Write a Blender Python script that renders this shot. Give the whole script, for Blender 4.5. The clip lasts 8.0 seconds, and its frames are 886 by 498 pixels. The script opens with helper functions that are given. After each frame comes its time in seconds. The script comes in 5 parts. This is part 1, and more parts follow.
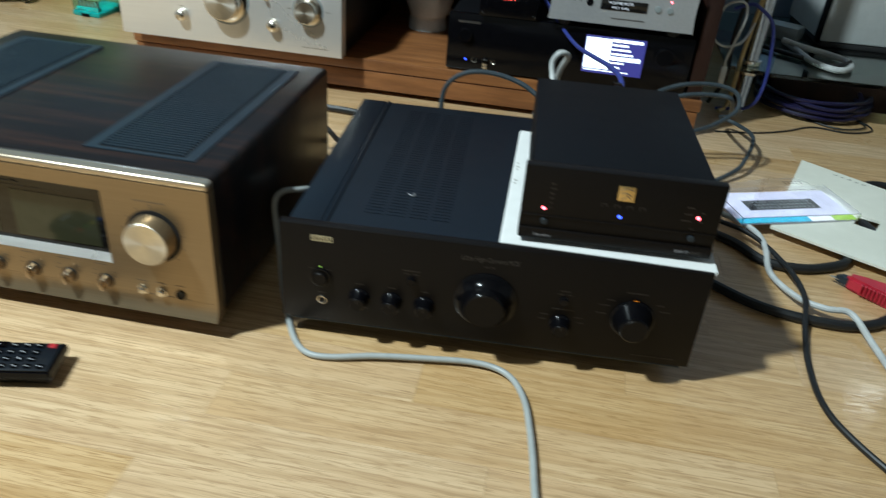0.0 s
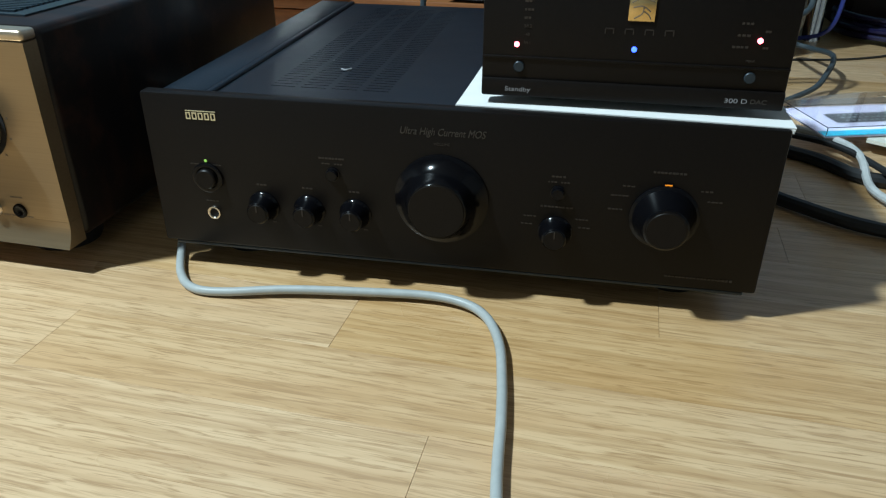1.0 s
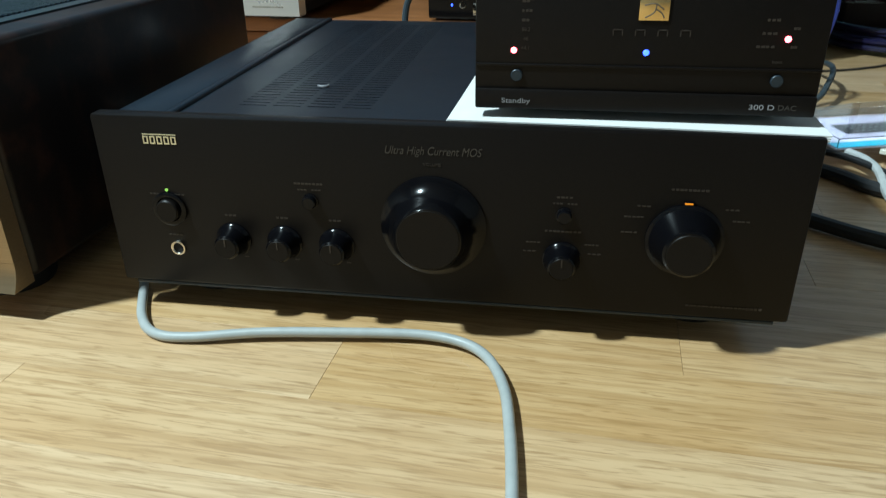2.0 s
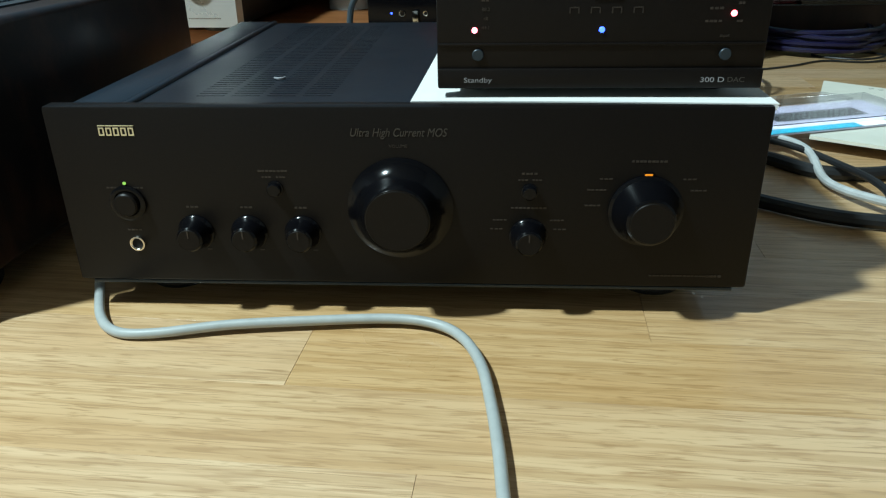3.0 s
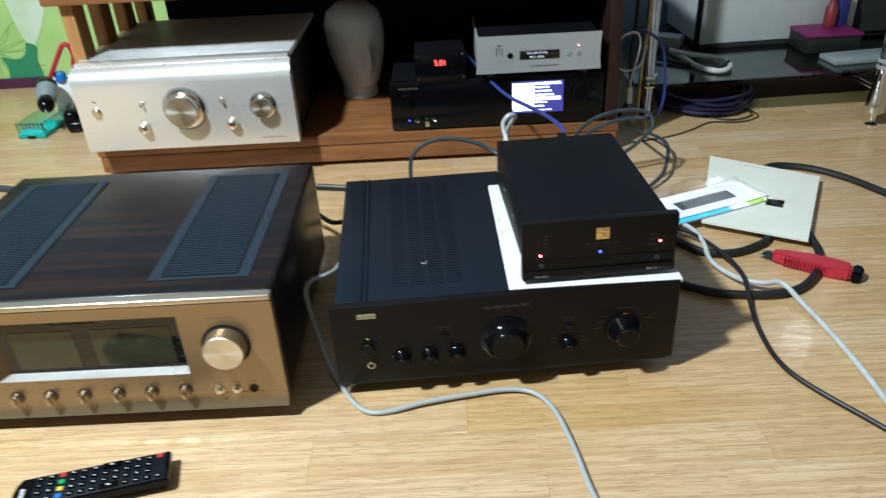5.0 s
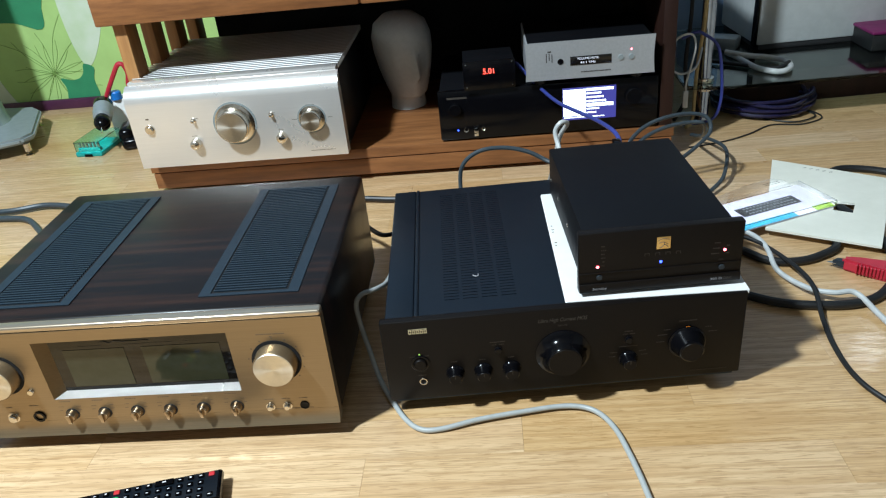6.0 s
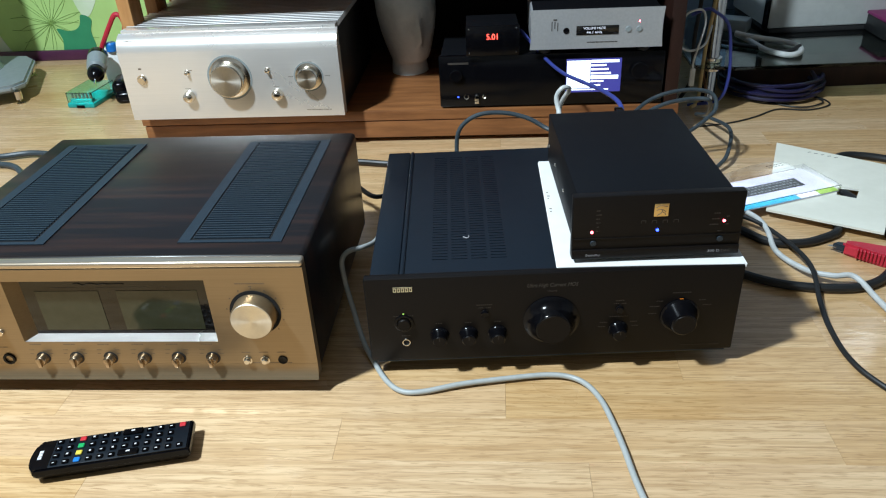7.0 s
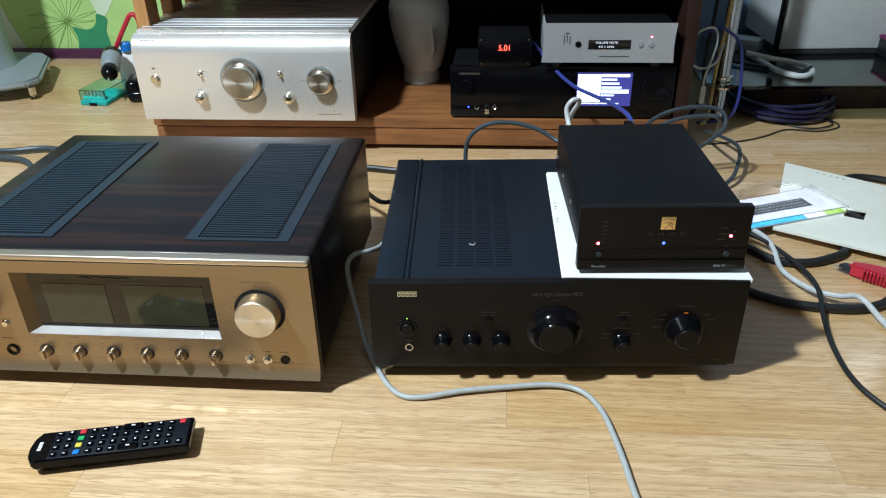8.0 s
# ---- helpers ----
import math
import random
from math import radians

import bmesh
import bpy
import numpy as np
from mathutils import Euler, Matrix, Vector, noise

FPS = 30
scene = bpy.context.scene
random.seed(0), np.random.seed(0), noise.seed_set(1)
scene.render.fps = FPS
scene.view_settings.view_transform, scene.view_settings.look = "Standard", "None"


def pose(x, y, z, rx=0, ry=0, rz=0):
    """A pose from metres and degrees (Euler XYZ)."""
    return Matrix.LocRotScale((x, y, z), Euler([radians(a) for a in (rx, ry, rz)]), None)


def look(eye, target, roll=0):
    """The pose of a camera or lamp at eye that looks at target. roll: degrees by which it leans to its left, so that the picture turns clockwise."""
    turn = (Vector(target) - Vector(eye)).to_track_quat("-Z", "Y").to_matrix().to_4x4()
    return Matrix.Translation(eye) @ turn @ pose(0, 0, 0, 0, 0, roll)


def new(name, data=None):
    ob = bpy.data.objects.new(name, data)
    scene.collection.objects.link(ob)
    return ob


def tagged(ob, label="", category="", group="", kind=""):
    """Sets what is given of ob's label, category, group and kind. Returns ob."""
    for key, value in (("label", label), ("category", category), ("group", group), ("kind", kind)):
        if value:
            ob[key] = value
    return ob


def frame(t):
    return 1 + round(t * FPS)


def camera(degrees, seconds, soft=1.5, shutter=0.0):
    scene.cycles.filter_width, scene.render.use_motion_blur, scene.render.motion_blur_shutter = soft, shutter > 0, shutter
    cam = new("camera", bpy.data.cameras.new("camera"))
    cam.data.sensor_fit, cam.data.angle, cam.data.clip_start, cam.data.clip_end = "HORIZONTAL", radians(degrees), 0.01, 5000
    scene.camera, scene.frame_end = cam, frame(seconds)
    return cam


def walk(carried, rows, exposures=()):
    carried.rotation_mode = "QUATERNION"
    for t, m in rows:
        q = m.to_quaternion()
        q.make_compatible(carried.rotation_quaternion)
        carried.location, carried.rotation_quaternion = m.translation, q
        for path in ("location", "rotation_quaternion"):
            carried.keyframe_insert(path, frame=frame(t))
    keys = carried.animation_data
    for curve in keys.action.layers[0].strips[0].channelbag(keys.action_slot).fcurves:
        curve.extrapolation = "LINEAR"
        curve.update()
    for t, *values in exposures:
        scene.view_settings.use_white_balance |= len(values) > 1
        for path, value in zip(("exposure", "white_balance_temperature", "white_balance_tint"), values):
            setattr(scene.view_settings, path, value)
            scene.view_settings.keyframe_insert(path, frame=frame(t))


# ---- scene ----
cam = camera(61.4, 8.0, soft=1.15, shutter=0.25)
PATH = [
    (0, (0.221, -0.63, 0.512), (0.082, 1.074, -0.526), 4.7),
    (0.2, (0.275, -0.588, 0.444), (0.186, 1.123, -0.588), 5.8),
    (0.5, (0.303, -0.514, 0.375), (0.05, 1.167, -0.681), 0.5),
    (0.7, (0.294, -0.481, 0.347), (-0.005, 1.183, -0.721), 0.6),
    (1, (0.304, -0.462, 0.288), (-0.016, 1.269, -0.662), 0.2),
    (1.5, (0.291, -0.428, 0.276), (0.03, 1.3, -0.698), -1.4),
    (2, (0.29, -0.411, 0.265), (0.003, 1.357, -0.625), -0.8),
    (2.2, (0.294, -0.419, 0.245), (0.037, 1.404, -0.537), -0.8),
    (3.3, (0.257, -0.429, 0.244), (0.199, 1.37, -0.628), -0.2),
    (3.5, (0.244, -0.432, 0.251), (0.24, 1.356, -0.647), 0.4),
    (4, (0.196, -0.456, 0.313), (0.262, 1.247, -0.735), 0.1),
    (4.2, (0.231, -0.491, 0.385), (0.14, 1.195, -0.687), -2.4),
    (4.5, (0.215, -0.573, 0.502), (0.19, 1.135, -0.539), -0.5),
    (4.8, (0.157, -0.689, 0.598), (0.207, 1.029, -0.425), -0.9),
    (5, (0.113, -0.748, 0.642), (0.186, 0.982, -0.36), -3.3),
    (5.2, (0.062, -0.773, 0.66), (0.055, 0.982, -0.298), -3.0),
    (6.3, (0.12, -0.713, 0.611), (0.066, 1.025, -0.378), -6.4),
    (6.5, (0.114, -0.713, 0.598), (0.057, 1.016, -0.407), -4.9),
    (7, (0.116, -0.713, 0.59), (0.066, 1.015, -0.417), -3.1),
    (7.5, (0.114, -0.717, 0.585), (0.059, 1.024, -0.398), -1.7),
    (8, (0.114, -0.718, 0.585), (0.053, 1.025, -0.394), -1.3),
]
EXPOSURES = [(0.0, -0.36, 6330, -2), (0.5, -0.28, 6200, 1), (1.0, -0.25, 5960, -3), (1.5, -0.26, 5930, -6), (2.0, -0.08, 6020, -7), (3.5, -0.12, 6220, -9), (4.0, -0.29, 6390, -8), (4.5, 0.07, 6330, -3), (5.2, -0.02, 6290, 4), (6.5, -0.04, 6220, 4), (8.0, -0.07, 6200, 5)]
walk(cam, [(t, look(eye, target, roll)) for t, eye, target, roll in PATH], EXPOSURES)

# ---- light ----
world = bpy.data.worlds.new("room_air")
world.use_nodes = True
world.node_tree.nodes["Background"].inputs[0].default_value = (0.55, 0.7, 1.0, 1)
world.node_tree.nodes["Background"].inputs[1].default_value = 0.05
scene.world = world
scene.view_settings.exposure = 0.0


def area_lamp(name, eye, target, power, size, colour):
    data = bpy.data.lights.new(name, "AREA")
    data.shape, data.size, data.energy, data.color = "DISK", size, power, colour
    ob = new(name, data)
    ob.matrix_world = look(eye, target)
    return ob


area_lamp("ceiling_lamp", (-1.0, -0.6, 2.15), (-0.2, 0.1, 0.0), 103, 0.16, (0.885, 0.98, 1.07))
area_lamp("wall_lamp", (1.38, 1.19, 0.95), (0.5, 0.0, 0.0), 0.42, 0.12, (0.93, 0.98, 1.05))


# ---- materials ----
def material(name, colour, rough=0.5, metal=0.0, colour2=None, scale=(60, 60, 60), detail=4.0, bump=0.0,
             rough_var=0.1, coat=0.0, island=0.0, contrast=(0.35, 0.65), spec=0.5):
    """Principled surface with grain at two scales: colour mixed by stretched noise, roughness by a broad one."""
    m = bpy.data.materials.new(name)
    m.use_nodes = True
    nt = m.node_tree
    n, l = nt.nodes, nt.links
    b = n["Principled BSDF"]
    b.inputs["Metallic"].default_value = metal
    b.inputs["Specular IOR Level"].default_value = spec
    b.inputs["Coat Weight"].default_value = coat
    b.inputs["Coat Roughness"].default_value = 0.12
    tc = n.new("ShaderNodeTexCoord")
    mp = n.new("ShaderNodeMapping")
    mp.inputs["Scale"].default_value = scale
    l.new(tc.outputs["Object"], mp.inputs["Vector"])
    if island:
        info = n.new("ShaderNodeObjectInfo")
        mul = n.new("ShaderNodeMath")
        mul.operation = "MULTIPLY"
        mul.inputs[1].default_value = 37.0
        l.new(info.outputs["Random"], mul.inputs[0])
        comb = n.new("ShaderNodeCombineXYZ")
        for i in range(3):
            l.new(mul.outputs[0], comb.inputs[i])
        l.new(comb.outputs[0], mp.inputs["Location"])
    fine = n.new("ShaderNodeTexNoise")
    fine.inputs["Scale"].default_value = 1.0
    fine.inputs["Detail"].default_value = detail
    fine.inputs["Roughness"].default_value = 0.62
    l.new(mp.outputs[0], fine.inputs["Vector"])
    ramp = n.new("ShaderNodeValToRGB")
    c2 = colour2 or tuple(c * 0.8 for c in colour)
    ramp.color_ramp.elements[0].position, ramp.color_ramp.elements[1].position = contrast
    ramp.color_ramp.elements[0].color = (*c2, 1)
    ramp.color_ramp.elements[1].color = (*colour, 1)
    l.new(fine.outputs["Fac"], ramp.inputs[0])
    out = ramp.outputs[0]
    if island:
        hsv = n.new("ShaderNodeHueSaturation")
        mr = n.new("ShaderNodeMapRange")
        mr.inputs["To Min"].default_value, mr.inputs["To Max"].default_value = 1 - island, 1 + island
        l.new(info.outputs["Random"], mr.inputs["Value"])
        l.new(mr.outputs[0], hsv.inputs["Value"])
        l.new(out, hsv.inputs["Color"])
        out = hsv.outputs[0]
    l.new(out, b.inputs["Base Color"])
    broad = n.new("ShaderNodeTexNoise")
    broad.inputs["Scale"].default_value = 9.0
    broad.inputs["Detail"].default_value = 5.0
    l.new(tc.outputs["Object"], broad.inputs["Vector"])
    rr = n.new("ShaderNodeMapRange")
    rr.inputs["From Min"].default_value, rr.inputs["From Max"].default_value = 0.3, 0.7
    rr.inputs["To Min"].default_value = max(0.02, rough - rough_var)
    rr.inputs["To Max"].default_value = min(1.0, rough + rough_var)
    l.new(broad.outputs["Fac"], rr.inputs["Value"])
    l.new(rr.outputs[0], b.inputs["Roughness"])
    if bump:
        bp = n.new("ShaderNodeBump")
        bp.inputs["Strength"].default_value = bump
        bp.inputs["Distance"].default_value = 0.001
        l.new(fine.outputs["Fac"], bp.inputs["Height"])
        l.new(bp.outputs[0], b.inputs["Normal"])
    return m


def oak_floor():
    """Printed oak laminate: broad tone, cathedral bands, fine pores, each board shifted by its own random number."""
    m = bpy.data.materials.new("oak_laminate")
    m.use_nodes = True
    n, l = m.node_tree.nodes, m.node_tree.links
    b = n["Principled BSDF"]
    b.inputs["Coat Weight"].default_value = 0.4
    b.inputs["Coat Roughness"].default_value = 0.09
    tc, info = n.new("ShaderNodeTexCoord"), n.new("ShaderNodeObjectInfo")
    comb, mul, add = n.new("ShaderNodeCombineXYZ"), n.new("ShaderNodeMath"), n.new("ShaderNodeVectorMath")
    mul.operation, mul.inputs[1].default_value = "MULTIPLY", 41.0
    l.new(info.outputs["Random"], mul.inputs[0])
    for i in range(3):
        l.new(mul.outputs[0], comb.inputs[i])
    l.new(tc.outputs["Object"], add.inputs[0])
    l.new(comb.outputs[0], add.inputs[1])

    def grain(scale, detail, distort, lo, hi):
        mp, nz, mr = n.new("ShaderNodeMapping"), n.new("ShaderNodeTexNoise"), n.new("ShaderNodeMapRange")
        mp.inputs["Scale"].default_value = scale
        nz.inputs["Scale"].default_value, nz.inputs["Detail"].default_value, nz.inputs["Distortion"].default_value = 1.0, detail, distort
        mr.inputs["From Min"].default_value, mr.inputs["From Max"].default_value = lo, hi
        l.new(add.outputs[0], mp.inputs["Vector"])
        l.new(mp.outputs[0], nz.inputs["Vector"])
        l.new(nz.outputs["Fac"], mr.inputs["Value"])
        return mr.outputs[0]

    def mix(a, col, fac):
        mx = n.new("ShaderNodeMix")
        mx.data_type = "RGBA"
        l.new(fac, mx.inputs[0])
        if isinstance(a, tuple):
            mx.inputs[6].default_value = (*a, 1)
        else:
            l.new(a, mx.inputs[6])
        mx.inputs[7].default_value = (*col, 1)
        return mx.outputs[2]

    # cathedral figure: long bands bent by a slow field
    mp, wv, wr = n.new("ShaderNodeMapping"), n.new("ShaderNodeTexWave"), n.new("ShaderNodeMapRange")
    mp.inputs["Scale"].default_value = (1.0, 21.0, 1.0)
    wv.bands_direction = "Y"
    for key, v in (("Scale", 1.0), ("Distortion", 10.0), ("Detail", 5.0), ("Detail Scale", 1.9), ("Detail Roughness", 0.66)):
        wv.inputs[key].default_value = v
    wr.inputs["From Min"].default_value, wr.inputs["From Max"].default_value = 0.45, 1.0
    wr.inputs["To Max"].default_value = 0.55
    l.new(add.outputs[0], mp.inputs["Vector"])
    l.new(mp.outputs[0], wv.inputs["Vector"])
    l.new(wv.outputs["Fac"], wr.inputs["Value"])
    base = mix((0.675, 0.476, 0.268), (0.576, 0.374, 0.190), grain((3.4, 22, 16), 5, 1.2, 0.34, 0.66))
    base = mix(base, (0.455, 0.282, 0.128), wr.outputs[0])
    pores = grain((40, 520, 60), 5, 0.8, 0.52, 0.70)
    streaks = grain((6.5, 165, 60), 5, 2.6, 0.52, 0.68)
    base = mix(base, (0.435, 0.270, 0.128), streaks)
    base = mix(base, (0.40, 0.245, 0.112), pores)
    hsv, mr = n.new("ShaderNodeHueSaturation"), n.new("ShaderNodeMapRange")
    mr.inputs["To Min"].default_value, mr.inputs["To Max"].default_value = 0.95, 1.045
    l.new(info.outputs["Random"], mr.inputs["Value"])
    ms = n.new("ShaderNodeMapRange")
    ms.inputs["To Min"].default_value, ms.inputs["To Max"].default_value = 1.08, 0.92
    l.new(info.outputs["Random"], ms.inputs["Value"])
    l.new(ms.outputs[0], hsv.inputs["Saturation"])
    l.new(mr.outputs[0], hsv.inputs["Value"])
    l.new(base, hsv.inputs["Color"])
    l.new(hsv.outputs[0], b.inputs["Base Color"])
    rg = n.new("ShaderNodeMapRange")
    rg.inputs["To Min"].default_value, rg.inputs["To Max"].default_value = 0.26, 0.42
    l.new(grain((9, 9, 9), 4, 0.0, 0.3, 0.7), rg.inputs["Value"])
    l.new(rg.outputs[0], b.inputs["Roughness"])
    bp = n.new("ShaderNodeBump")
    bp.inputs["Strength"].default_value, bp.inputs["Distance"].default_value = 0.10, 0.001
    bp.invert = True
    l.new(pores, bp.inputs["Height"])
    l.new(bp.outputs[0], b.inputs["Normal"])
    l.new(bp.outputs[0], b.inputs["Coat Normal"])
    return m


def turned(name, colour):
    """Lathe-turned face: circular brushing, so the highlight fans out from the middle."""
    m = material(name, colour, 0.34, 1.0, tuple(c * 0.9 for c in colour), (90, 90, 90), 3, 0.0, 0.04)
    n, l = m.node_tree.nodes, m.node_tree.links
    b = n["Principled BSDF"]
    b.inputs["Anisotropic"].default_value = 0.8
    tg = n.new("ShaderNodeTangent")
    tg.direction_type, tg.axis = "RADIAL", "Y"
    l.new(tg.outputs[0], b.inputs["Tangent"])
    return m


def glow(name, colour, strength):
    m = bpy.data.materials.new(name)
    m.use_nodes = True
    b = m.node_tree.nodes["Principled BSDF"]
    b.inputs["Base Color"].default_value = (0.02, 0.02, 0.02, 1)
    b.inputs["Emission Color"].default_value = (*colour, 1)
    b.inputs["Emission Strength"].default_value = strength
    return m


def glass(name, colour, rough=0.02):
    m = bpy.data.materials.new(name)
    m.use_nodes = True
    b = m.node_tree.nodes["Principled BSDF"]
    b.inputs["Base Color"].default_value = (*colour, 1)
    b.inputs["Transmission Weight"].default_value = 1.0
    b.inputs["Roughness"].default_value = rough
    b.inputs["IOR"].default_value = 1.45
    return m


OAK = oak_floor()
GAP = material("floor_underlay", (0.36, 0.23, 0.11), 0.8)
# lightened copy of the brown veneer, for slats that stand in the light
LITWOOD = material("lit_brown_veneer", (0.46, 0.235, 0.085), 0.42, 0, (0.33, 0.155, 0.052), (60, 60, 7), 6, 0.08, 0.08)
WALNUT = material("brown_veneer", (0.31, 0.128, 0.044), 0.42, 0, (0.17, 0.066, 0.023), (7, 60, 70), 6, 0.08, 0.08)
# dark brown wood of the stand, also the shaded side of the cabinet
DARKWOOD = material("dark_and_shaded_veneer", (0.028, 0.0115, 0.0080), 0.5, 0, (0.016, 0.0066, 0.0048), (30, 60, 7), 5, 0.08, spec=0.25)
EBONY = material("striped_ebony", (0.042, 0.0195, 0.013), 0.36, 0, (0.0088, 0.0070, 0.0068), (2.0, 34, 30), 5, 0.03, 0.05, coat=0.05, contrast=(0.48, 0.80), spec=0.22)
BLACK = material("black_anodised", (0.0068, 0.0054, 0.0049), 0.42, 0, (0.0053, 0.0042, 0.0038), (400, 30, 400), 3, 0.03, 0.05, spec=0.16)
BLACKTOP = material("black_painted_steel", (0.0040, 0.0080, 0.0140), 0.40, 0, (0.003, 0.006, 0.0105), (350, 350, 350), 2, 0.08, 0.06, spec=0.4)
GLOSSBLACK = material("gloss_black_plastic", (0.003, 0.003, 0.004), 0.15, 0, None, (80, 80, 80), 2, 0, 0.05, spec=0.2)
CRINKLE = material("black_crinkle_paint", (0.0040, 0.0044, 0.0060), 0.55, 0, (0.0030, 0.0034, 0.0048), (900, 900, 900), 2, 0.15, 0.05, spec=0.16)
RUBBER = material("black_rubber", (0.018, 0.018, 0.019), 0.62, 0, None, (200, 200, 200), 3, 0.05)
# near-black for the shade in recesses, gaps and at the shelf's back
SHADEBLACK = material("recess_shade", (0.004, 0.004, 0.005), 0.9)
GOLD = material("champagne_brushed", (0.352, 0.260, 0.156), 0.35, 0.8, (0.314, 0.231, 0.137), (6, 300, 700), 4, 0.0, 0.03)
BRONZE = material("bronze_metal", (0.46, 0.365, 0.26), 0.26, 1.0, (0.40, 0.31, 0.215), (200, 200, 200), 3, 0.0, 0.05)
# champagne metal lightened to hold the highlight of the top edge
LITGOLD = material("lit_champagne", (0.60, 0.50, 0.38), 0.32, 0.85, (0.55, 0.455, 0.34), (6, 300, 700), 4, 0.0, 0.03)
SILVER = material("silver_brushed", (0.93, 0.905, 0.87), 0.29, 0.68, (0.89, 0.865, 0.83), (6, 300, 700), 4, 0.0, 0.03)
FINMETAL = material("fin_aluminium", (0.82, 0.82, 0.81), 0.36, 1.0, (0.74, 0.74, 0.73), (6, 300, 300), 3, 0.0, 0.05)
CHROME = material("turned_metal", (0.80, 0.74, 0.64), 0.2, 1.0, (0.70, 0.64, 0.55), (200, 200, 200), 3, 0.0, 0.05)
TURNED = turned("spun_metal_face", (0.82, 0.78, 0.70))
STEEL = material("chrome_tube", (0.75, 0.75, 0.74), 0.1, 1.0, None, (50, 50, 50), 2, 0.0, 0.04)
SLATE = material("slate_grey_metal", (0.018, 0.031, 0.044), 0.42, 0.2, (0.014, 0.024, 0.035), (200, 200, 200), 3, 0.05)
PAPER = material("white_paper", (0.82, 0.82, 0.80), 0.7, 0, (0.77, 0.77, 0.75), (30, 30, 30), 5, 0.03)
CREAM = material("cream_board", (0.80, 0.80, 0.70), 0.55, 0, (0.74, 0.74, 0.64), (20, 20, 20), 5, 0.03)
GREYCABLE = material("grey_cable_sheath", (0.40, 0.42, 0.41), 0.42, 0, (0.35, 0.37, 0.36), (80, 80, 80), 4, 0.03)
WHITECABLE = material("white_cable_sheath", (0.55, 0.57, 0.56), 0.4, 0, None, (60, 60, 60), 4)
DARKCABLE = material("dark_cable_sheath", (0.010, 0.011, 0.012), 0.48, 0, None, (90, 90, 90), 4, 0.04)
SLATECABLE = material("slate_cable_sheath", (0.040, 0.055, 0.066), 0.45, 0, None, (90, 90, 90), 4, 0.04)
NAVYCABLE = material("navy_cable_sheath", (0.009, 0.007, 0.042), 0.4, 0, None, (90, 90, 90), 4, 0.04)
BLUECABLE = material("blue_cable_sheath", (0.04, 0.058, 0.29), 0.4, 0, None, (90, 90, 90), 4, 0.04)
PRINT = material("grey_print", (0.048, 0.042, 0.037), 0.5)
PRINTDIM = material("dim_print", (0.032, 0.025, 0.021), 0.5)
PRINTSOFT = material("soft_white_print", (0.30, 0.30, 0.32), 0.5)
PRINTGOLD = material("gold_print", (0.75, 0.66, 0.42), 0.4, 0.3)
PRINTWHITE = material("white_print", (0.75, 0.75, 0.78), 0.5)
PRINTDARK = material("dark_print", (0.16, 0.12, 0.08), 0.5)
STYRO = material("expanded_polystyrene", (0.70, 0.76, 0.77), 0.42, 0, (0.64, 0.70, 0.71), (90, 90, 90), 4, 0.2)
PLASTER = material("painted_plaster", (0.40, 0.41, 0.42), 0.85, 0, (0.36, 0.37, 0.38), (20, 20, 20), 5, 0.1)
COOLWALL = material("cool_grey_wall_paint", (0.19, 0.28, 0.40), 0.8, 0, (0.17, 0.25, 0.36), (14, 14, 14), 5, 0.08)
GREENWALL = material("light_green_wallpaper", (0.42, 0.62, 0.21), 0.75, 0, (0.37, 0.55, 0.18), (9, 9, 9), 5, 0.05)
DEEPGREEN = material("deep_green_wallpaper", (0.038, 0.26, 0.115), 0.75, 0, (0.030, 0.21, 0.095), (12, 12, 12), 5, 0.05)
PALELEAF = material("pale_wallpaper", (0.62, 0.70, 0.56), 0.75, 0, (0.52, 0.64, 0.42), (9, 9, 9), 5, 0.05)
PURPLE = material("plum_baseboard", (0.075, 0.018, 0.055), 0.4, 0, None, (20, 20, 20), 4)
GREYPLASTIC = material("light_grey_plastic", (0.52, 0.54, 0.53), 0.45, 0, (0.47, 0.49, 0.48), (40, 40, 40), 4, 0.04)
GREYMETAL = material("grey_painted_metal", (0.30, 0.34, 0.35), 0.38, 0.2, (0.26, 0.30, 0.31), (60, 60, 60), 4, 0.03)
WHITEMETAL = material("silver_white_metal", (0.42, 0.43, 0.44), 0.4, 0.35, (0.38, 0.39, 0.40), (200, 200, 200), 3, 0.03)
TEAL = material("teal_plastic", (0.02, 0.36, 0.33), 0.3, 0, (0.015, 0.28, 0.26), (40, 40, 40), 4)
TEALCLEAR = glass("clear_teal_plastic", (0.62, 0.86, 0.82), 0.08)
RED = material("red_plastic", (0.50, 0.02, 0.045), 0.38, 0, (0.42, 0.015, 0.035), (60, 60, 60), 4, 0.05)
DULLRED = material("dull_red_plastic", (0.20, 0.022, 0.025), 0.4, 0, None, (40, 40, 40), 4)
DULLBLUE = material("dull_blue_card", (0.022, 0.028, 0.16), 0.5, 0, None, (40, 40, 40), 4)
MAGENTA = material("magenta_plastic", (0.16, 0.008, 0.085), 0.4, 0, None, (40, 40, 40), 4)
# painted colour of the yellow reflection on the chrome pole
YELLOWREFLECTION = material("yellow_reflection", (0.55, 0.42, 0.20), 0.5, 0, (0.42, 0.31, 0.13), (30, 30, 60), 4, 0.05)
CYAN = material("cyan_card", (0.03, 0.40, 0.58), 0.4, 0, None, (40, 40, 40), 3)
LIME = material("lime_card", (0.32, 0.50, 0.06), 0.4, 0, None, (40, 40, 40), 3)
LILAC = material("lilac_card", (0.66, 0.64, 0.80), 0.4, 0, None, (30, 30, 30), 3)
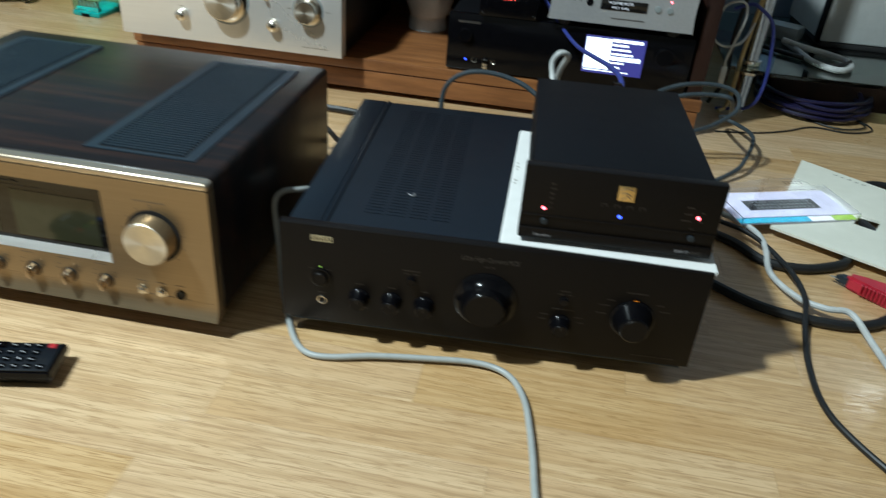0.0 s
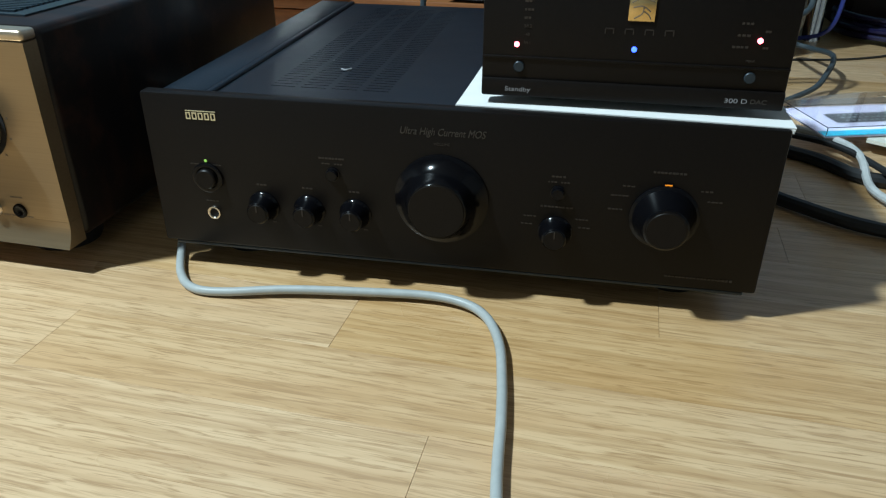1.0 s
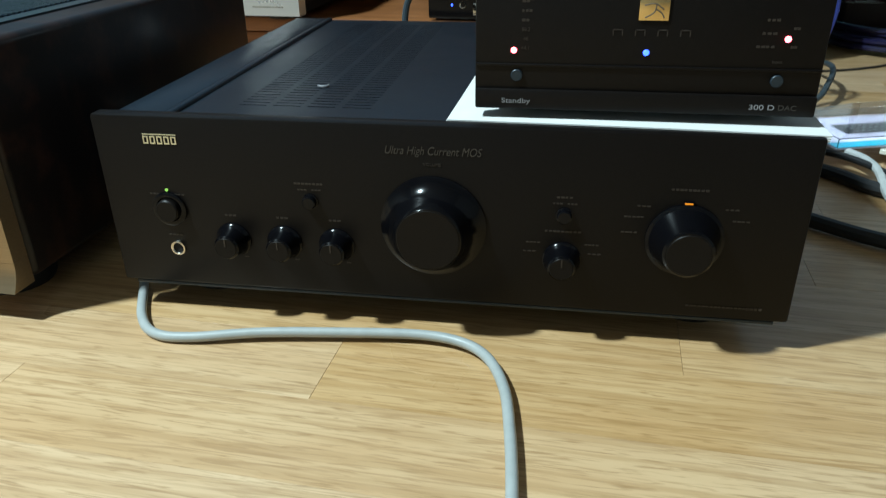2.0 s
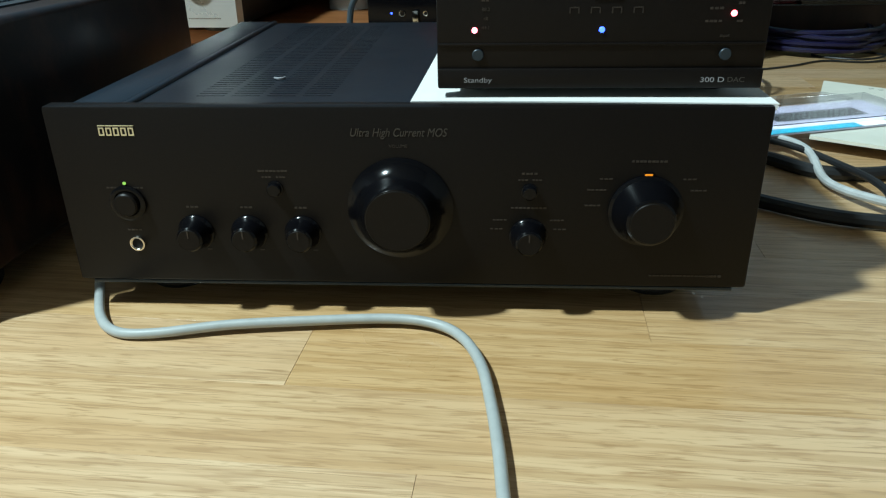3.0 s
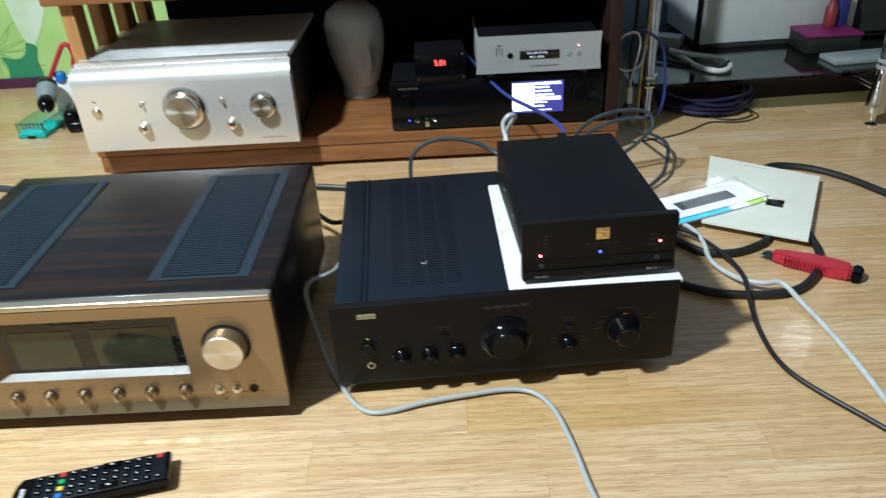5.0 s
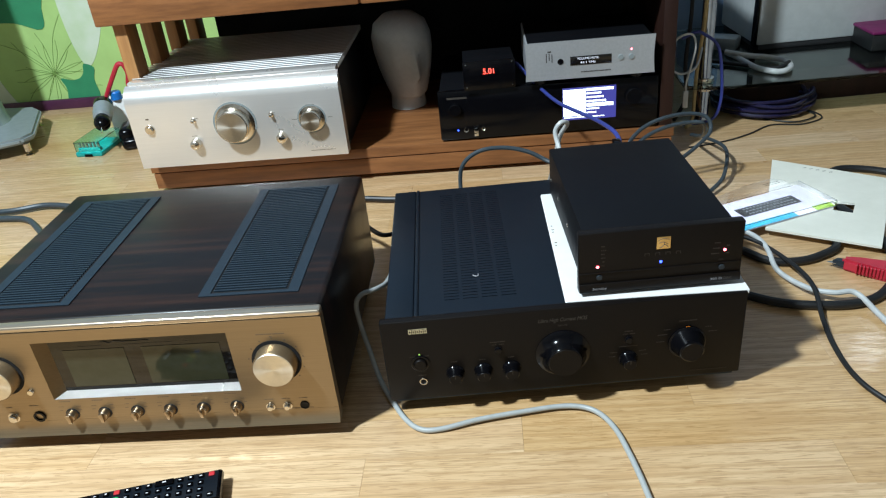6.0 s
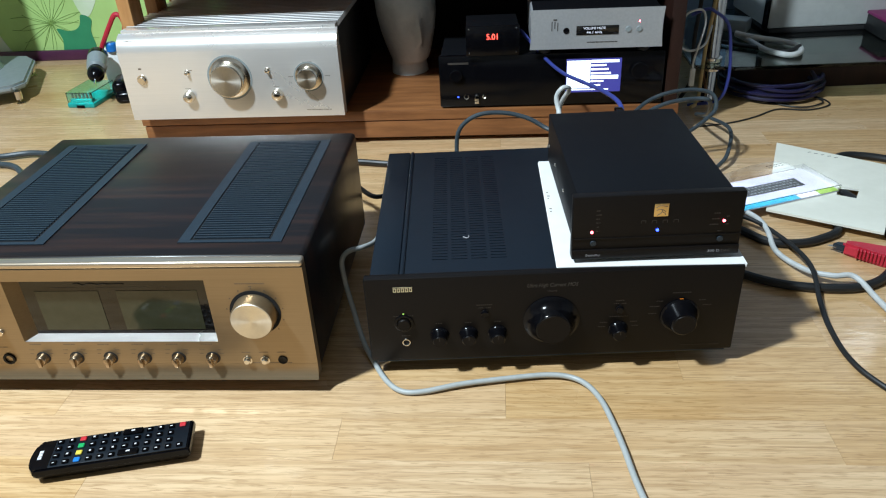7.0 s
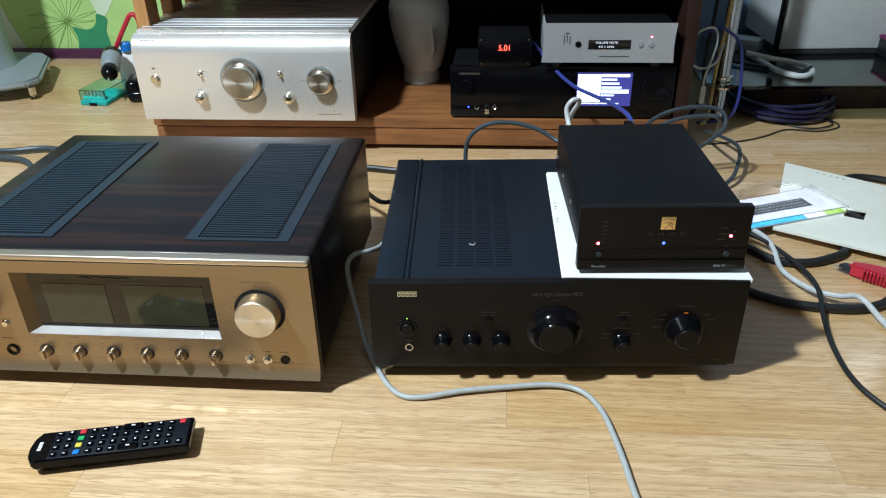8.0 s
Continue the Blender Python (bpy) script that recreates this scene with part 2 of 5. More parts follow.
DARKGLASS = material("dark_display_glass", (0.010, 0.009, 0.008), 0.06, 0, None, (40, 40, 40), 2, 0, 0.02, spec=0.6)
METERGREY = material("unlit_meter_face", (0.042, 0.044, 0.026), 0.09, 0, (0.036, 0.038, 0.021), (60, 60, 60), 3, 0, 0.03, spec=0.6)
GOLDLEAF = material("polished_gold_badge", (0.85, 0.66, 0.33), 0.14, 1.0, (0.75, 0.56, 0.26), (60, 60, 60), 3, 0.05)
BTNRED = material("red_key", (0.55, 0.03, 0.04), 0.4)
BTNGREEN = material("green_key", (0.03, 0.40, 0.12), 0.4)
BTNYELLOW = material("yellow_key", (0.75, 0.60, 0.08), 0.4)
BTNBLUE = material("blue_key", (0.02, 0.20, 0.65), 0.4)
CLEARPLASTIC = glass("clear_blister_plastic", (0.94, 0.94, 0.97), 0.06)
SHELFGLASS = glass("greenish_shelf_glass", (0.62, 0.80, 0.74), 0.02)
LEDRED, LEDBLUE = glow("red_led", (1.0, 0.10, 0.14), 14), glow("blue_led", (0.035, 0.075, 1.0), 8)
LEDGREEN, LEDORANGE = glow("green_led", (0.5, 0.95, 0.15), 0.8), glow("orange_lamp", (1.0, 0.30, 0.015), 1.2)
SCREENWHITE, SCREENBLUE = glow("screen_white", (0.80, 0.90, 1.0), 2.6), glow("screen_blue", (0.05, 0.05, 0.36), 1.0)
DIGITS, OLED = glow("red_digits", (1.0, 0.07, 0.05), 5), glow("pale_digits", (0.8, 0.85, 1.0), 1.2)


# ---- mesh helpers ----
def box(bm, x0, x1, y0, y1, z0, z1, bevel=0.0, seg=2):
    made = bmesh.ops.create_cube(bm, size=1.0)["verts"]
    bmesh.ops.scale(bm, vec=(x1 - x0, y1 - y0, z1 - z0), verts=made)
    bmesh.ops.translate(bm, vec=((x0 + x1) / 2, (y0 + y1) / 2, (z0 + z1) / 2), verts=made)
    if bevel:
        edges = list({e for v in made for e in v.link_edges})
        bmesh.ops.bevel(bm, geom=edges, offset=bevel, segments=seg, affect="EDGES", profile=0.5)
    return bm


def boxed(x0, x1, y0, y1, z0, z1, bevel=0.0, seg=2):
    return box(bmesh.new(), x0, x1, y0, y1, z0, z1, bevel, seg)


FRONT = Matrix.Rotation(radians(90), 4, "X")  # local z towards the viewer (-y)


def lathe(bm, profile, m, seg=32):
    """Turn (radius, height) pairs round the local z of m."""
    rings = []
    for r, h in profile:
        if r < 1e-6:
            rings.append([bm.verts.new(m @ Vector((0, 0, h)))])
        else:
            rings.append([bm.verts.new(m @ Vector((r * math.cos(2 * math.pi * i / seg), r * math.sin(2 * math.pi * i / seg), h))) for i in range(seg)])
    for a, b in zip(rings, rings[1:]):
        for i in range(seg):
            j = (i + 1) % seg
            if len(a) == 1 and len(b) > 1:
                bm.faces.new((a[0], b[i], b[j]))
            elif len(b) == 1 and len(a) > 1:
                bm.faces.new((a[i], a[j], b[0]))
            elif len(a) > 1:
                bm.faces.new((a[i], a[j], b[j], b[i]))
    return bm


def knob(x, y, z, profile, seg=40):
    return lathe(bmesh.new(), profile, Matrix.Translation((x, y, z)) @ FRONT, seg)


def smooth_line(points, res=6):
    p = [Vector(q) for q in points]
    p = [2 * p[0] - p[1]] + p + [2 * p[-1] - p[-2]]
    out = []
    for i in range(1, len(p) - 2):
        for k in range(res):
            t = k / res
            a, b, c, d = p[i - 1], p[i], p[i + 1], p[i + 2]
            out.append(0.5 * (2 * b + (c - a) * t + (2 * a - 5 * b + 4 * c - d) * t * t + (3 * b - a - 3 * c + d) * t ** 3))
    return out + [p[-2]]


def tube(bm, points, r, seg=8, res=6):
    line = smooth_line(points, res)
    side, rings = None, []
    for i, q in enumerate(line):
        d = (line[min(i + 1, len(line) - 1)] - line[max(i - 1, 0)]).normalized()
        side = d.orthogonal() if side is None else side - d * side.dot(d)
        side.normalize()
        up = d.cross(side)
        rings.append([bm.verts.new(q + r * (math.cos(2 * math.pi * k / seg) * side + math.sin(2 * math.pi * k / seg) * up)) for k in range(seg)])
    for a, b in zip(rings, rings[1:]):
        for k in range(seg):
            bm.faces.new((a[k], a[(k + 1) % seg], b[(k + 1) % seg], b[k]))
    bm.faces.new(rings[0][::-1])
    bm.faces.new(rings[-1])
    return bm


def mesh_of(name, bm, mat, smooth=True):
    bmesh.ops.recalc_face_normals(bm, faces=bm.faces)
    me = bpy.data.meshes.new(name)
    bm.to_mesh(me)
    bm.free()
    me.materials.append(mat)
    if smooth:
        me.shade_smooth()
        me.set_sharp_from_angle(angle=radians(35))
    return me


def part(name, bm, mat, parent=None, label=""):
    ob = new(name, mesh_of(name, bm, mat))
    ob.parent = parent
    return tagged(ob, label)


def thing(name, label, category, x=0.0, y=0.0, z=0.0, rz=0.0, group="", kind=""):
    ob = new(name)
    ob.empty_display_size = 0.05
    ob.matrix_world = pose(x, y, z, 0, 0, rz)
    return tagged(ob, label, category, group, kind)


def single(name, bm, mat, label, category, m=None, kind="", group=""):
    ob = new(name, mesh_of(name, bm, mat))
    if m is not None:
        ob.matrix_world = m
    return tagged(ob, label, category, group, kind)


def text(name, words, size, mat, parent, m, width=0.0, shear=0.0):
    """Built-in font as a thin mesh, centred on m, in its local xy plane."""
    cu = bpy.data.curves.new(name, "FONT")
    cu.body, cu.size, cu.extrude, cu.align_x, cu.align_y, cu.shear = words, size, 0.00012, "CENTER", "CENTER", shear
    tmp = bpy.data.objects.new(name + "_tmp", cu)
    scene.collection.objects.link(tmp)
    bpy.context.view_layer.update()
    me = bpy.data.meshes.new_from_object(tmp.evaluated_get(bpy.context.evaluated_depsgraph_get()))
    bpy.data.objects.remove(tmp)
    me.materials.clear()
    me.materials.append(mat)
    if width:
        xs = [v.co.x for v in me.vertices]
        f = width / (max(xs) - min(xs))
        for v in me.vertices:
            v.co.x *= f
    me.transform(m)
    ob = new(name, me)
    ob.parent = parent
    return ob


def on_front(x, y, z):
    return Matrix.Translation((x, y, z)) @ FRONT


def bars(y, spans, depth=0.0003):
    """Plain printed dashes on a front: (x centre, z centre, width, height) each, broken up like small lettering."""
    bm = bmesh.new()
    for x, z, w, h in spans:
        n = max(1, round(w / 0.0024)) if h < 0.0025 else 1
        step = w / n
        for k in range(n):
            x0 = x - w / 2 + k * step
            box(bm, x0, x0 + step * (0.62 + 0.2 * ((k * 7 + n) % 3) / 2 if n > 1 else 1.0), y - depth, y, z - h / 2, z + h / 2)
    return bm


WALL_Y = 1.470  # inner face of the far wall
ROOM = -3.3  # turn of floor boards, cabinet and walls, degrees


# ---- room ----
RM = pose(0, 0, 0, 0, 0, ROOM)
floor = single("floor", boxed(-2.3, 2.6, -2.4, 1.65, -0.06, -0.008), GAP, "light oak laminate floor with staggered boards", "floor", RM, "structure")
single("ceiling", boxed(-2.3, 2.6, -2.4, 1.65, 2.45, 2.5), PLASTER, "white plastered ceiling", "ceiling", RM, "structure")
single("wall_south", boxed(-2.3, 2.6, -2.5, -2.402, -0.06, 2.5), PLASTER, "pale painted wall", "wall", RM, "structure")
single("wall_west", boxed(-2.4, -2.302, -2.5, 1.75, -0.06, 2.5), PLASTER, "pale painted wall", "wall", RM, "structure")
single("wall_east", boxed(2.602, 2.7, -2.5, 1.75, -0.06, 2.5), PLASTER, "pale painted wall", "wall", RM, "structure")
single("wall_north_upper", boxed(-2.3, -0.502, WALL_Y + 0.002, WALL_Y + 0.1, 0.601, 2.5), COOLWALL, "cool grey painted wall above the mural", "wall", RM, "structure")
single("wall_north_plain", boxed(-0.5, 2.6, WALL_Y, WALL_Y + 0.1, -0.06, 2.5), COOLWALL, "cool grey painted wall", "wall", RM, "structure")
wall = single("wall_north", boxed(-2.3, -0.502, WALL_Y, WALL_Y + 0.1, -0.06, 0.60), GREENWALL, "light green wall with large leaf mural", "wall", RM, "structure")
single("baseboard", boxed(-2.3, 2.6, WALL_Y - 0.014, WALL_Y - 0.002, 0.0, 0.030, 0.003), PURPLE, "dark plum skirting board", "baseboard", RM, "structure")


# ---- black amplifier ----
def black_amplifier():
    a = thing("stereo_amplifier", "black stereo amplifier with round knobs on the floor", "amplifier")
    part("front_panel", boxed(0.002, 0.434, 0.0, 0.012, 0.021, 0.1375, 0.0022), BLACK, a)
    part("body", boxed(0.012, 0.424, 0.0125, 0.372, 0.021, 0.122, 0.002), BLACKTOP, a)
    for x0, x1 in ((0.008, 0.0425), (0.3915, 0.426)):
        part("side_rail", boxed(x0, x1, 0.0125, 0.374, 0.1, 0.1345, 0.0025), BLACKTOP, a)
    bm = bmesh.new()
    cols = ((0.080, 0.099), (0.1035, 0.1225), (0.127, 0.146), (0.1505, 0.1695))
    xs = [0.0485] + [v for c in cols for v in c] + [0.3855]
    ys = [0.0125] + [0.047 + i * 0.0067 + d for i in range(46) for d in (0, 0.0013)] + [0.374]
    zt, zl = 0.1325, 0.1265
    top = [[bm.verts.new((x, y, zt)) for x in xs] for y in ys]
    low = [[bm.verts.new((x, y, zl)) for x in xs] for y in ys]
    for j in range(len(ys) - 1):
        for i in range(len(xs) - 1):
            quad = ((j, i), (j, i + 1), (j + 1, i + 1), (j + 1, i))
            if i % 2 and j % 2:
                for (p, q), (u, v) in zip(quad, quad[1:] + quad[:1]):
                    bm.faces.new((top[p][q], top[u][v], low[u][v], low[p][q]))
            else:
                bm.faces.new([top[p][q] for p, q in quad])
    for row in (0, len(ys) - 1):
        for i in range(len(xs) - 1):
            bm.faces.new((top[row][i], top[row][i + 1], low[row][i + 1], low[row][i]))
    for col in (0, len(xs) - 1):
        for j in range(len(ys) - 1):
            bm.faces.new((top[j][col], top[j + 1][col], low[j + 1][col], low[j][col]))
    bmesh.ops.delete(bm, geom=[v for v in bm.verts if not v.link_faces], context="VERTS")
    for x in (0.0455, 0.3885):
        part("rib", boxed(x - 0.0029, x + 0.0029, 0.0127, 0.3738, 0.12, 0.1352, 0.0022, 3), BLACKTOP, a)
    part("top_cover", bm, BLACKTOP, a, "slotted black steel cover")
    for x in (0.05, 0.385):
        for y in (0.05, 0.3):
            part("foot", lathe(bmesh.new(), [(0, 0), (0.021, 0), (0.024, 0.004), (0.024, 0.021), (0, 0.021)], pose(x, y, 0), 24), RUBBER, a)
    # controls
    big = part("volume_knob", knob(0.2175, 0.0, 0.0735, [(0.0328, 0), (0.0328, 0.0015), (0.0305, 0.0026), (0.0255, 0.0065), (0.0222, 0.0125), (0.0208, 0.019), (0.0195, 0.0205), (0, 0.0205)], 56), GLOSSBLACK, a)
    part("knob_face", knob(0.2175, -0.0206, 0.0735, [(0.0190, 0), (0.0187, 0.0006), (0, 0.0006)], 48), BLACK, big)
    src = part("selector_knob", knob(0.3665, 0.0, 0.0735, [(0.0225, 0), (0.0225, 0.002), (0.0205, 0.003), (0.0165, 0.012), (0.0145, 0.02), (0.0132, 0.021), (0, 0.021)], 48), GLOSSBLACK, a)
    part("knob_face", knob(0.3665, -0.0212, 0.0735, [(0.0126, 0), (0.0122, 0.0006), (0, 0.0006)], 40), BLACK, src)
    for x, z in ((0.086, 0.0565), (0.1205, 0.0565), (0.155, 0.0565), (0.2965, 0.056)):
        k = part("tone_knob", knob(x, 0.0, z, [(0.0117, 0), (0.0117, 0.001), (0.0105, 0.002), (0.0092, 0.006), (0.0082, 0.0128), (0.0072, 0.0138), (0, 0.0138)], 32), GLOSSBLACK, a)
        part("knob_face", knob(x, -0.0139, z, [(0.0070, 0), (0.0067, 0.0005), (0, 0.0005)], 28), BLACK, k)
        part("pointer", bars(-0.0145, [(x, z + 0.004, 0.0008, 0.005)]), PRINTDIM, k)
    for x, z in ((0.140, 0.086), (0.2965, 0.085)):
        part("push_button", knob(x, 0.0, z, [(0.0052, 0), (0.0052, 0.001), (0.0045, 0.0012), (0.0042, 0.004), (0.0036, 0.0045), (0, 0.0045)], 24), GLOSSBLACK, a)
    pw = part("power_ring", knob(0.045, 0.0, 0.076, [(0.0115, 0), (0.0115, 0.0015), (0.0105, 0.002), (0.0085, 0.002), (0.008, 0.0006)], 36), GLOSSBLACK, a)
    part("power_button", knob(0.045, 0.0, 0.076, [(0.0075, 0), (0.0075, 0.0045), (0.0066, 0.0055), (0, 0.0055)], 32), BLACK, pw)
    jack = part("headphone_socket", knob(0.046, 0.0, 0.0480, [(0.0034, -0.003), (0.0034, 0.001), (0.0040, 0.0016), (0.0049, 0.0014), (0.0052, 0.0)], 28), CHROME, a, "gold-plated headphone socket")
    part("socket_hole", knob(0.046, 0.0, 0.0480, [(0.0034, 0.0004), (0, 0.0004)], 20), SHADEBLACK, jack)
    part("power_led", knob(0.045, 0.0, 0.0890, [(0.0010, 0), (0.0011, 0.0006), (0, 0.0009)], 12), LEDGREEN, a)
    part("input_lamp", boxed(0.3642, 0.3688, -0.0008, 0.0, 0.0952, 0.0972, 0.0003), LEDORANGE, a)
    # lip added to block the lamp's glow from above, in place of a recess
    part("added_lamp_lip", boxed(0.3634, 0.3696, -0.0022, 0.0, 0.0973, 0.0979, 0.0002), GLOSSBLACK, a)
    # added strip that makes the highlight along the front's lower chamfer
    part("highlight_strip", boxed(0.010, 0.426, 0.0012, 0.0118, 0.0186, 0.0209, 0.0006), SLATE, a, "added strip that gives the highlight under the front")
    # printing
    bm = bmesh.new()
    for i in range(5):
        x = 0.0355 + i * 0.0046
        for x0, x1, z0, z1 in ((0, 0.0008, 0, 0.005), (0.0026, 0.0034, 0, 0.005), (0.0008, 0.0026, 0, 0.0008), (0.0008, 0.0026, 0.0042, 0.005)):
            box(bm, x + x0, x + x1, -0.0004, 0, 0.1195 + z0, 0.1195 + z1)
    box(bm, 0.0355, 0.0578, -0.0004, 0, 0.1254, 0.1259)
    tagged(part("maker_mark", bm, PRINTGOLD, a), kind="stuff")
    text("slogan", "Ultra High Current MOS", 0.0072, PRINT, a, on_front(0.2175, -0.0002, 0.1215), 0.058, 0.3)
    text("caption", "VOLUME", 0.0026, PRINTDIM, a, on_front(0.2175, -0.0002, 0.1133), 0.011)
    spans = [(0.045, 0.0860, 0.024, 0.0009), (0.046, 0.0575, 0.010, 0.0010), (0.140, 0.0975, 0.019, 0.0012), (0.1355, 0.0935, 0.006, 0.0009), (0.1445, 0.0935, 0.006, 0.0009),
             (0.2965, 0.0965, 0.010, 0.0011), (0.2925, 0.0925, 0.006, 0.0009), (0.301, 0.0925, 0.006, 0.0009), (0.2965, 0.0745, 0.022, 0.0011),
             (0.279, 0.0665, 0.009, 0.0008), (0.277, 0.0605, 0.008, 0.0008), (0.314, 0.0665, 0.009, 0.0008), (0.316, 0.0605, 0.008, 0.0008),
             (0.3665, 0.1045, 0.021, 0.0013), (0.342, 0.0935, 0.008, 0.0009), (0.337, 0.0865, 0.012, 0.0009), (0.335, 0.0765, 0.010, 0.0009), (0.391, 0.0935, 0.008, 0.0009),
             (0.397, 0.0865, 0.010, 0.0009), (0.392, 0.0295, 0.038, 0.0010), (0.413, 0.0295, 0.010, 0.0016)]
    for x in (0.086, 0.1205, 0.155):
        spans += [(x, 0.0735, 0.008, 0.0012), (x - 0.007, 0.0445, 0.003, 0.0008), (x + 0.007, 0.0445, 0.003, 0.0008)]
    tagged(part("lettering", bars(-0.00005, spans, 0.0002), PRINTDIM, a), kind="stuff")
    bm = tube(bmesh.new(), [(0.1185, 0.099, 0.1333), (0.122, 0.0955, 0.1336), (0.125, 0.096, 0.1338), (0.1255, 0.101, 0.1334)], 0.0008, 6)
    part("scuff_mark", bm, PRINTSOFT, a, "pale scuff on the cover")
    return a


black_amplifier()


# ---- paper slip and small converter ----
def paper_slip():
    def sheet(k):
        bm = bmesh.new()
        nx, ny = 10, 12
        z = 0.1349 + 0.0010 * k
        layers = []
        for dz in (0.0, 0.0008):
            grid = []
            for j in range(ny + 1):
                row = []
                for i in range(nx + 1):
                    lift = 0.0004 * k * max(0.0, 1 - j / 1.5) * (0.35 + 0.65 * math.sin(2.8 * i / nx + 0.2))
                    row.append(bm.verts.new((0.2235 + 0.2115 * i / nx + 0.0006 * k, 0.009 + 0.0008 * k + 0.300 * j / ny, z + dz + lift)))
                grid.append(row)
            layers.append(grid)
        lo, hi = layers
        for j in range(ny):
            for i in range(nx):
                bm.faces.new((hi[j][i], hi[j][i + 1], hi[j + 1][i + 1], hi[j + 1][i]))
                bm.faces.new((lo[j][i], lo[j + 1][i], lo[j + 1][i + 1], lo[j][i + 1]))
        for i in range(nx):
            bm.faces.new((lo[0][i], lo[0][i + 1], hi[0][i + 1], hi[0][i]))
            bm.faces.new((lo[ny][i + 1], lo[ny][i], hi[ny][i], hi[ny][i + 1]))
        for j in range(ny):
            bm.faces.new((lo[j + 1][0], lo[j][0], hi[j][0], hi[j + 1][0]))
            bm.faces.new((lo[j][nx], lo[j + 1][nx], hi[j + 1][nx], hi[j][nx]))
        return bm

    a = thing("paper_sheets", "few sheets of white paper lying on the black amplifier", "paper", 0.0, 0.0, 0.0, 0.0)
    a.matrix_world = Matrix.Translation((0.2235, 0.006, 0)) @ pose(0, 0, 0, 0, 0, -2.0) @ Matrix.Translation((-0.2235, -0.006, 0))
    for k in range(3):
        part("sheet", sheet(k), PAPER, a)
    bm = bmesh.new()
    for y, w in ((0.148, 0.002), (0.156, 0.003), (0.186, 0.002), (0.193, 0.0035), (0.204, 0.002)):
        box(bm, 0.2275, 0.2275 + w, y, y + 0.002, 0.1377, 0.1380)
    tagged(part("print", bm, PRINTDARK, a), kind="stuff")


paper_slip()


def converter():
    a = thing("digital_converter", "small black digital converter with red and blue lights", "converter")
    z0 = 0.1435
    bm = boxed(0.2405, 0.4295, 0.019, 0.031, z0, 0.2215, 0.0016)
    part("front_panel", bm, BLACK, a)
    part("lower_lip", boxed(0.2408, 0.4292, 0.0165, 0.0192, z0 + 0.0003, 0.1555, 0.0012), BLACK, a)
    part("ridge", boxed(0.2408, 0.4292, 0.0178, 0.0192, 0.1684, 0.1699, 0.0005), BLACK, a)
    part("body", boxed(0.2475, 0.4225, 0.0312, 0.300, z0 + 0.002, 0.2155, 0.0018), CRINKLE, a)
    for y in (0.06, 0.14, 0.22, 0.285):
        part("screw", lathe(bmesh.new(), [(0, 0.0012), (0.002, 0.001), (0.0026, 0)], Matrix.Translation((0.2475, y, 0.172)) @ Matrix.Rotation(radians(-90), 4, "Y"), 12), CHROME, a)
    for x in (0.262, 0.408):
        for y in (0.05, 0.26):
            part("foot", lathe(bmesh.new(), [(0, 0), (0.009, 0), (0.009, 0.0065), (0, 0.0065)], pose(x, y, 0.1379), 20), RUBBER, a)
    y = 0.019
    badge = part("badge", boxed(0.3295, 0.3455, y - 0.001, y + 0.001, 0.1945, 0.2105, 0.0004), GOLDLEAF, a, "square polished gold badge")
    bm = bmesh.new()
    tube(bm, [(0.331, y - 0.0012, 0.2055), (0.3365, y - 0.0012, 0.208), (0.344, y - 0.0012, 0.2065)], 0.0004, 5)
    tube(bm, [(0.332, y - 0.0012, 0.2025), (0.3375, y - 0.0012, 0.2035), (0.3425, y - 0.0012, 0.2005)], 0.0004, 5)
    tube(bm, [(0.3385, y - 0.0012, 0.2035), (0.3375, y - 0.0012, 0.199), (0.333, y - 0.0012, 0.196)], 0.0004, 5)
    tube(bm, [(0.3385, y - 0.0012, 0.2005), (0.3415, y - 0.0012, 0.1985), (0.343, y - 0.0012, 0.196)], 0.0004, 5)
    part("emblem", bm, PRINTDARK, badge)
    # maker's row drawn as plain outlines
    bm = bmesh.new()
    for x in (0.3165, 0.3285, 0.3405, 0.3525):
        box(bm, x, x + 0.0006, y - 0.0003, y, 0.1862, 0.1897)
        box(bm, x + 0.0050, x + 0.0056, y - 0.0003, y, 0.1862, 0.1897)
        box(bm, x, x + 0.0056, y - 0.0003, y, 0.1891, 0.1897)
    tagged(part("maker_mark", bm, PRINTDIM, a), kind="stuff")
    for x, z, m, n in ((0.2625, 0.1772, LEDRED, "red_led"), (0.3355, 0.1772, LEDBLUE, "blue_led"), (0.4085, 0.1857, LEDRED, "red_led")):
        part(n, knob(x, y, z, [(0.0017, 0), (0.0017, 0.0004), (0.001, 0.0011), (0, 0.0013)], 16), m, a)
    for x in (0.2645, 0.4065):
        part("push_button", knob(x, y, 0.1632, [(0.0034, 0), (0.0034, 0.0012), (0.003, 0.0016), (0, 0.0016)], 24), SLATE, a)
    text("caption", "Standby", 0.0040, PRINTSOFT, a, on_front(0.2645, 0.0164, 0.1488), 0.0165)
    text("caption", "300 D", 0.0040, PRINTSOFT, a, on_front(0.4005, 0.0164, 0.1488), 0.0135)
    text("caption", "DAC", 0.0040, PRINT, a, on_front(0.414, 0.0164, 0.1488), 0.0095)
    for z, s in ((0.1785, "44.1"), (0.1836, "48"), (0.1887, "88.2")):
        text("rate", s, 0.0028, PRINTDIM, a, on_front(0.269, y - 0.0002, z))
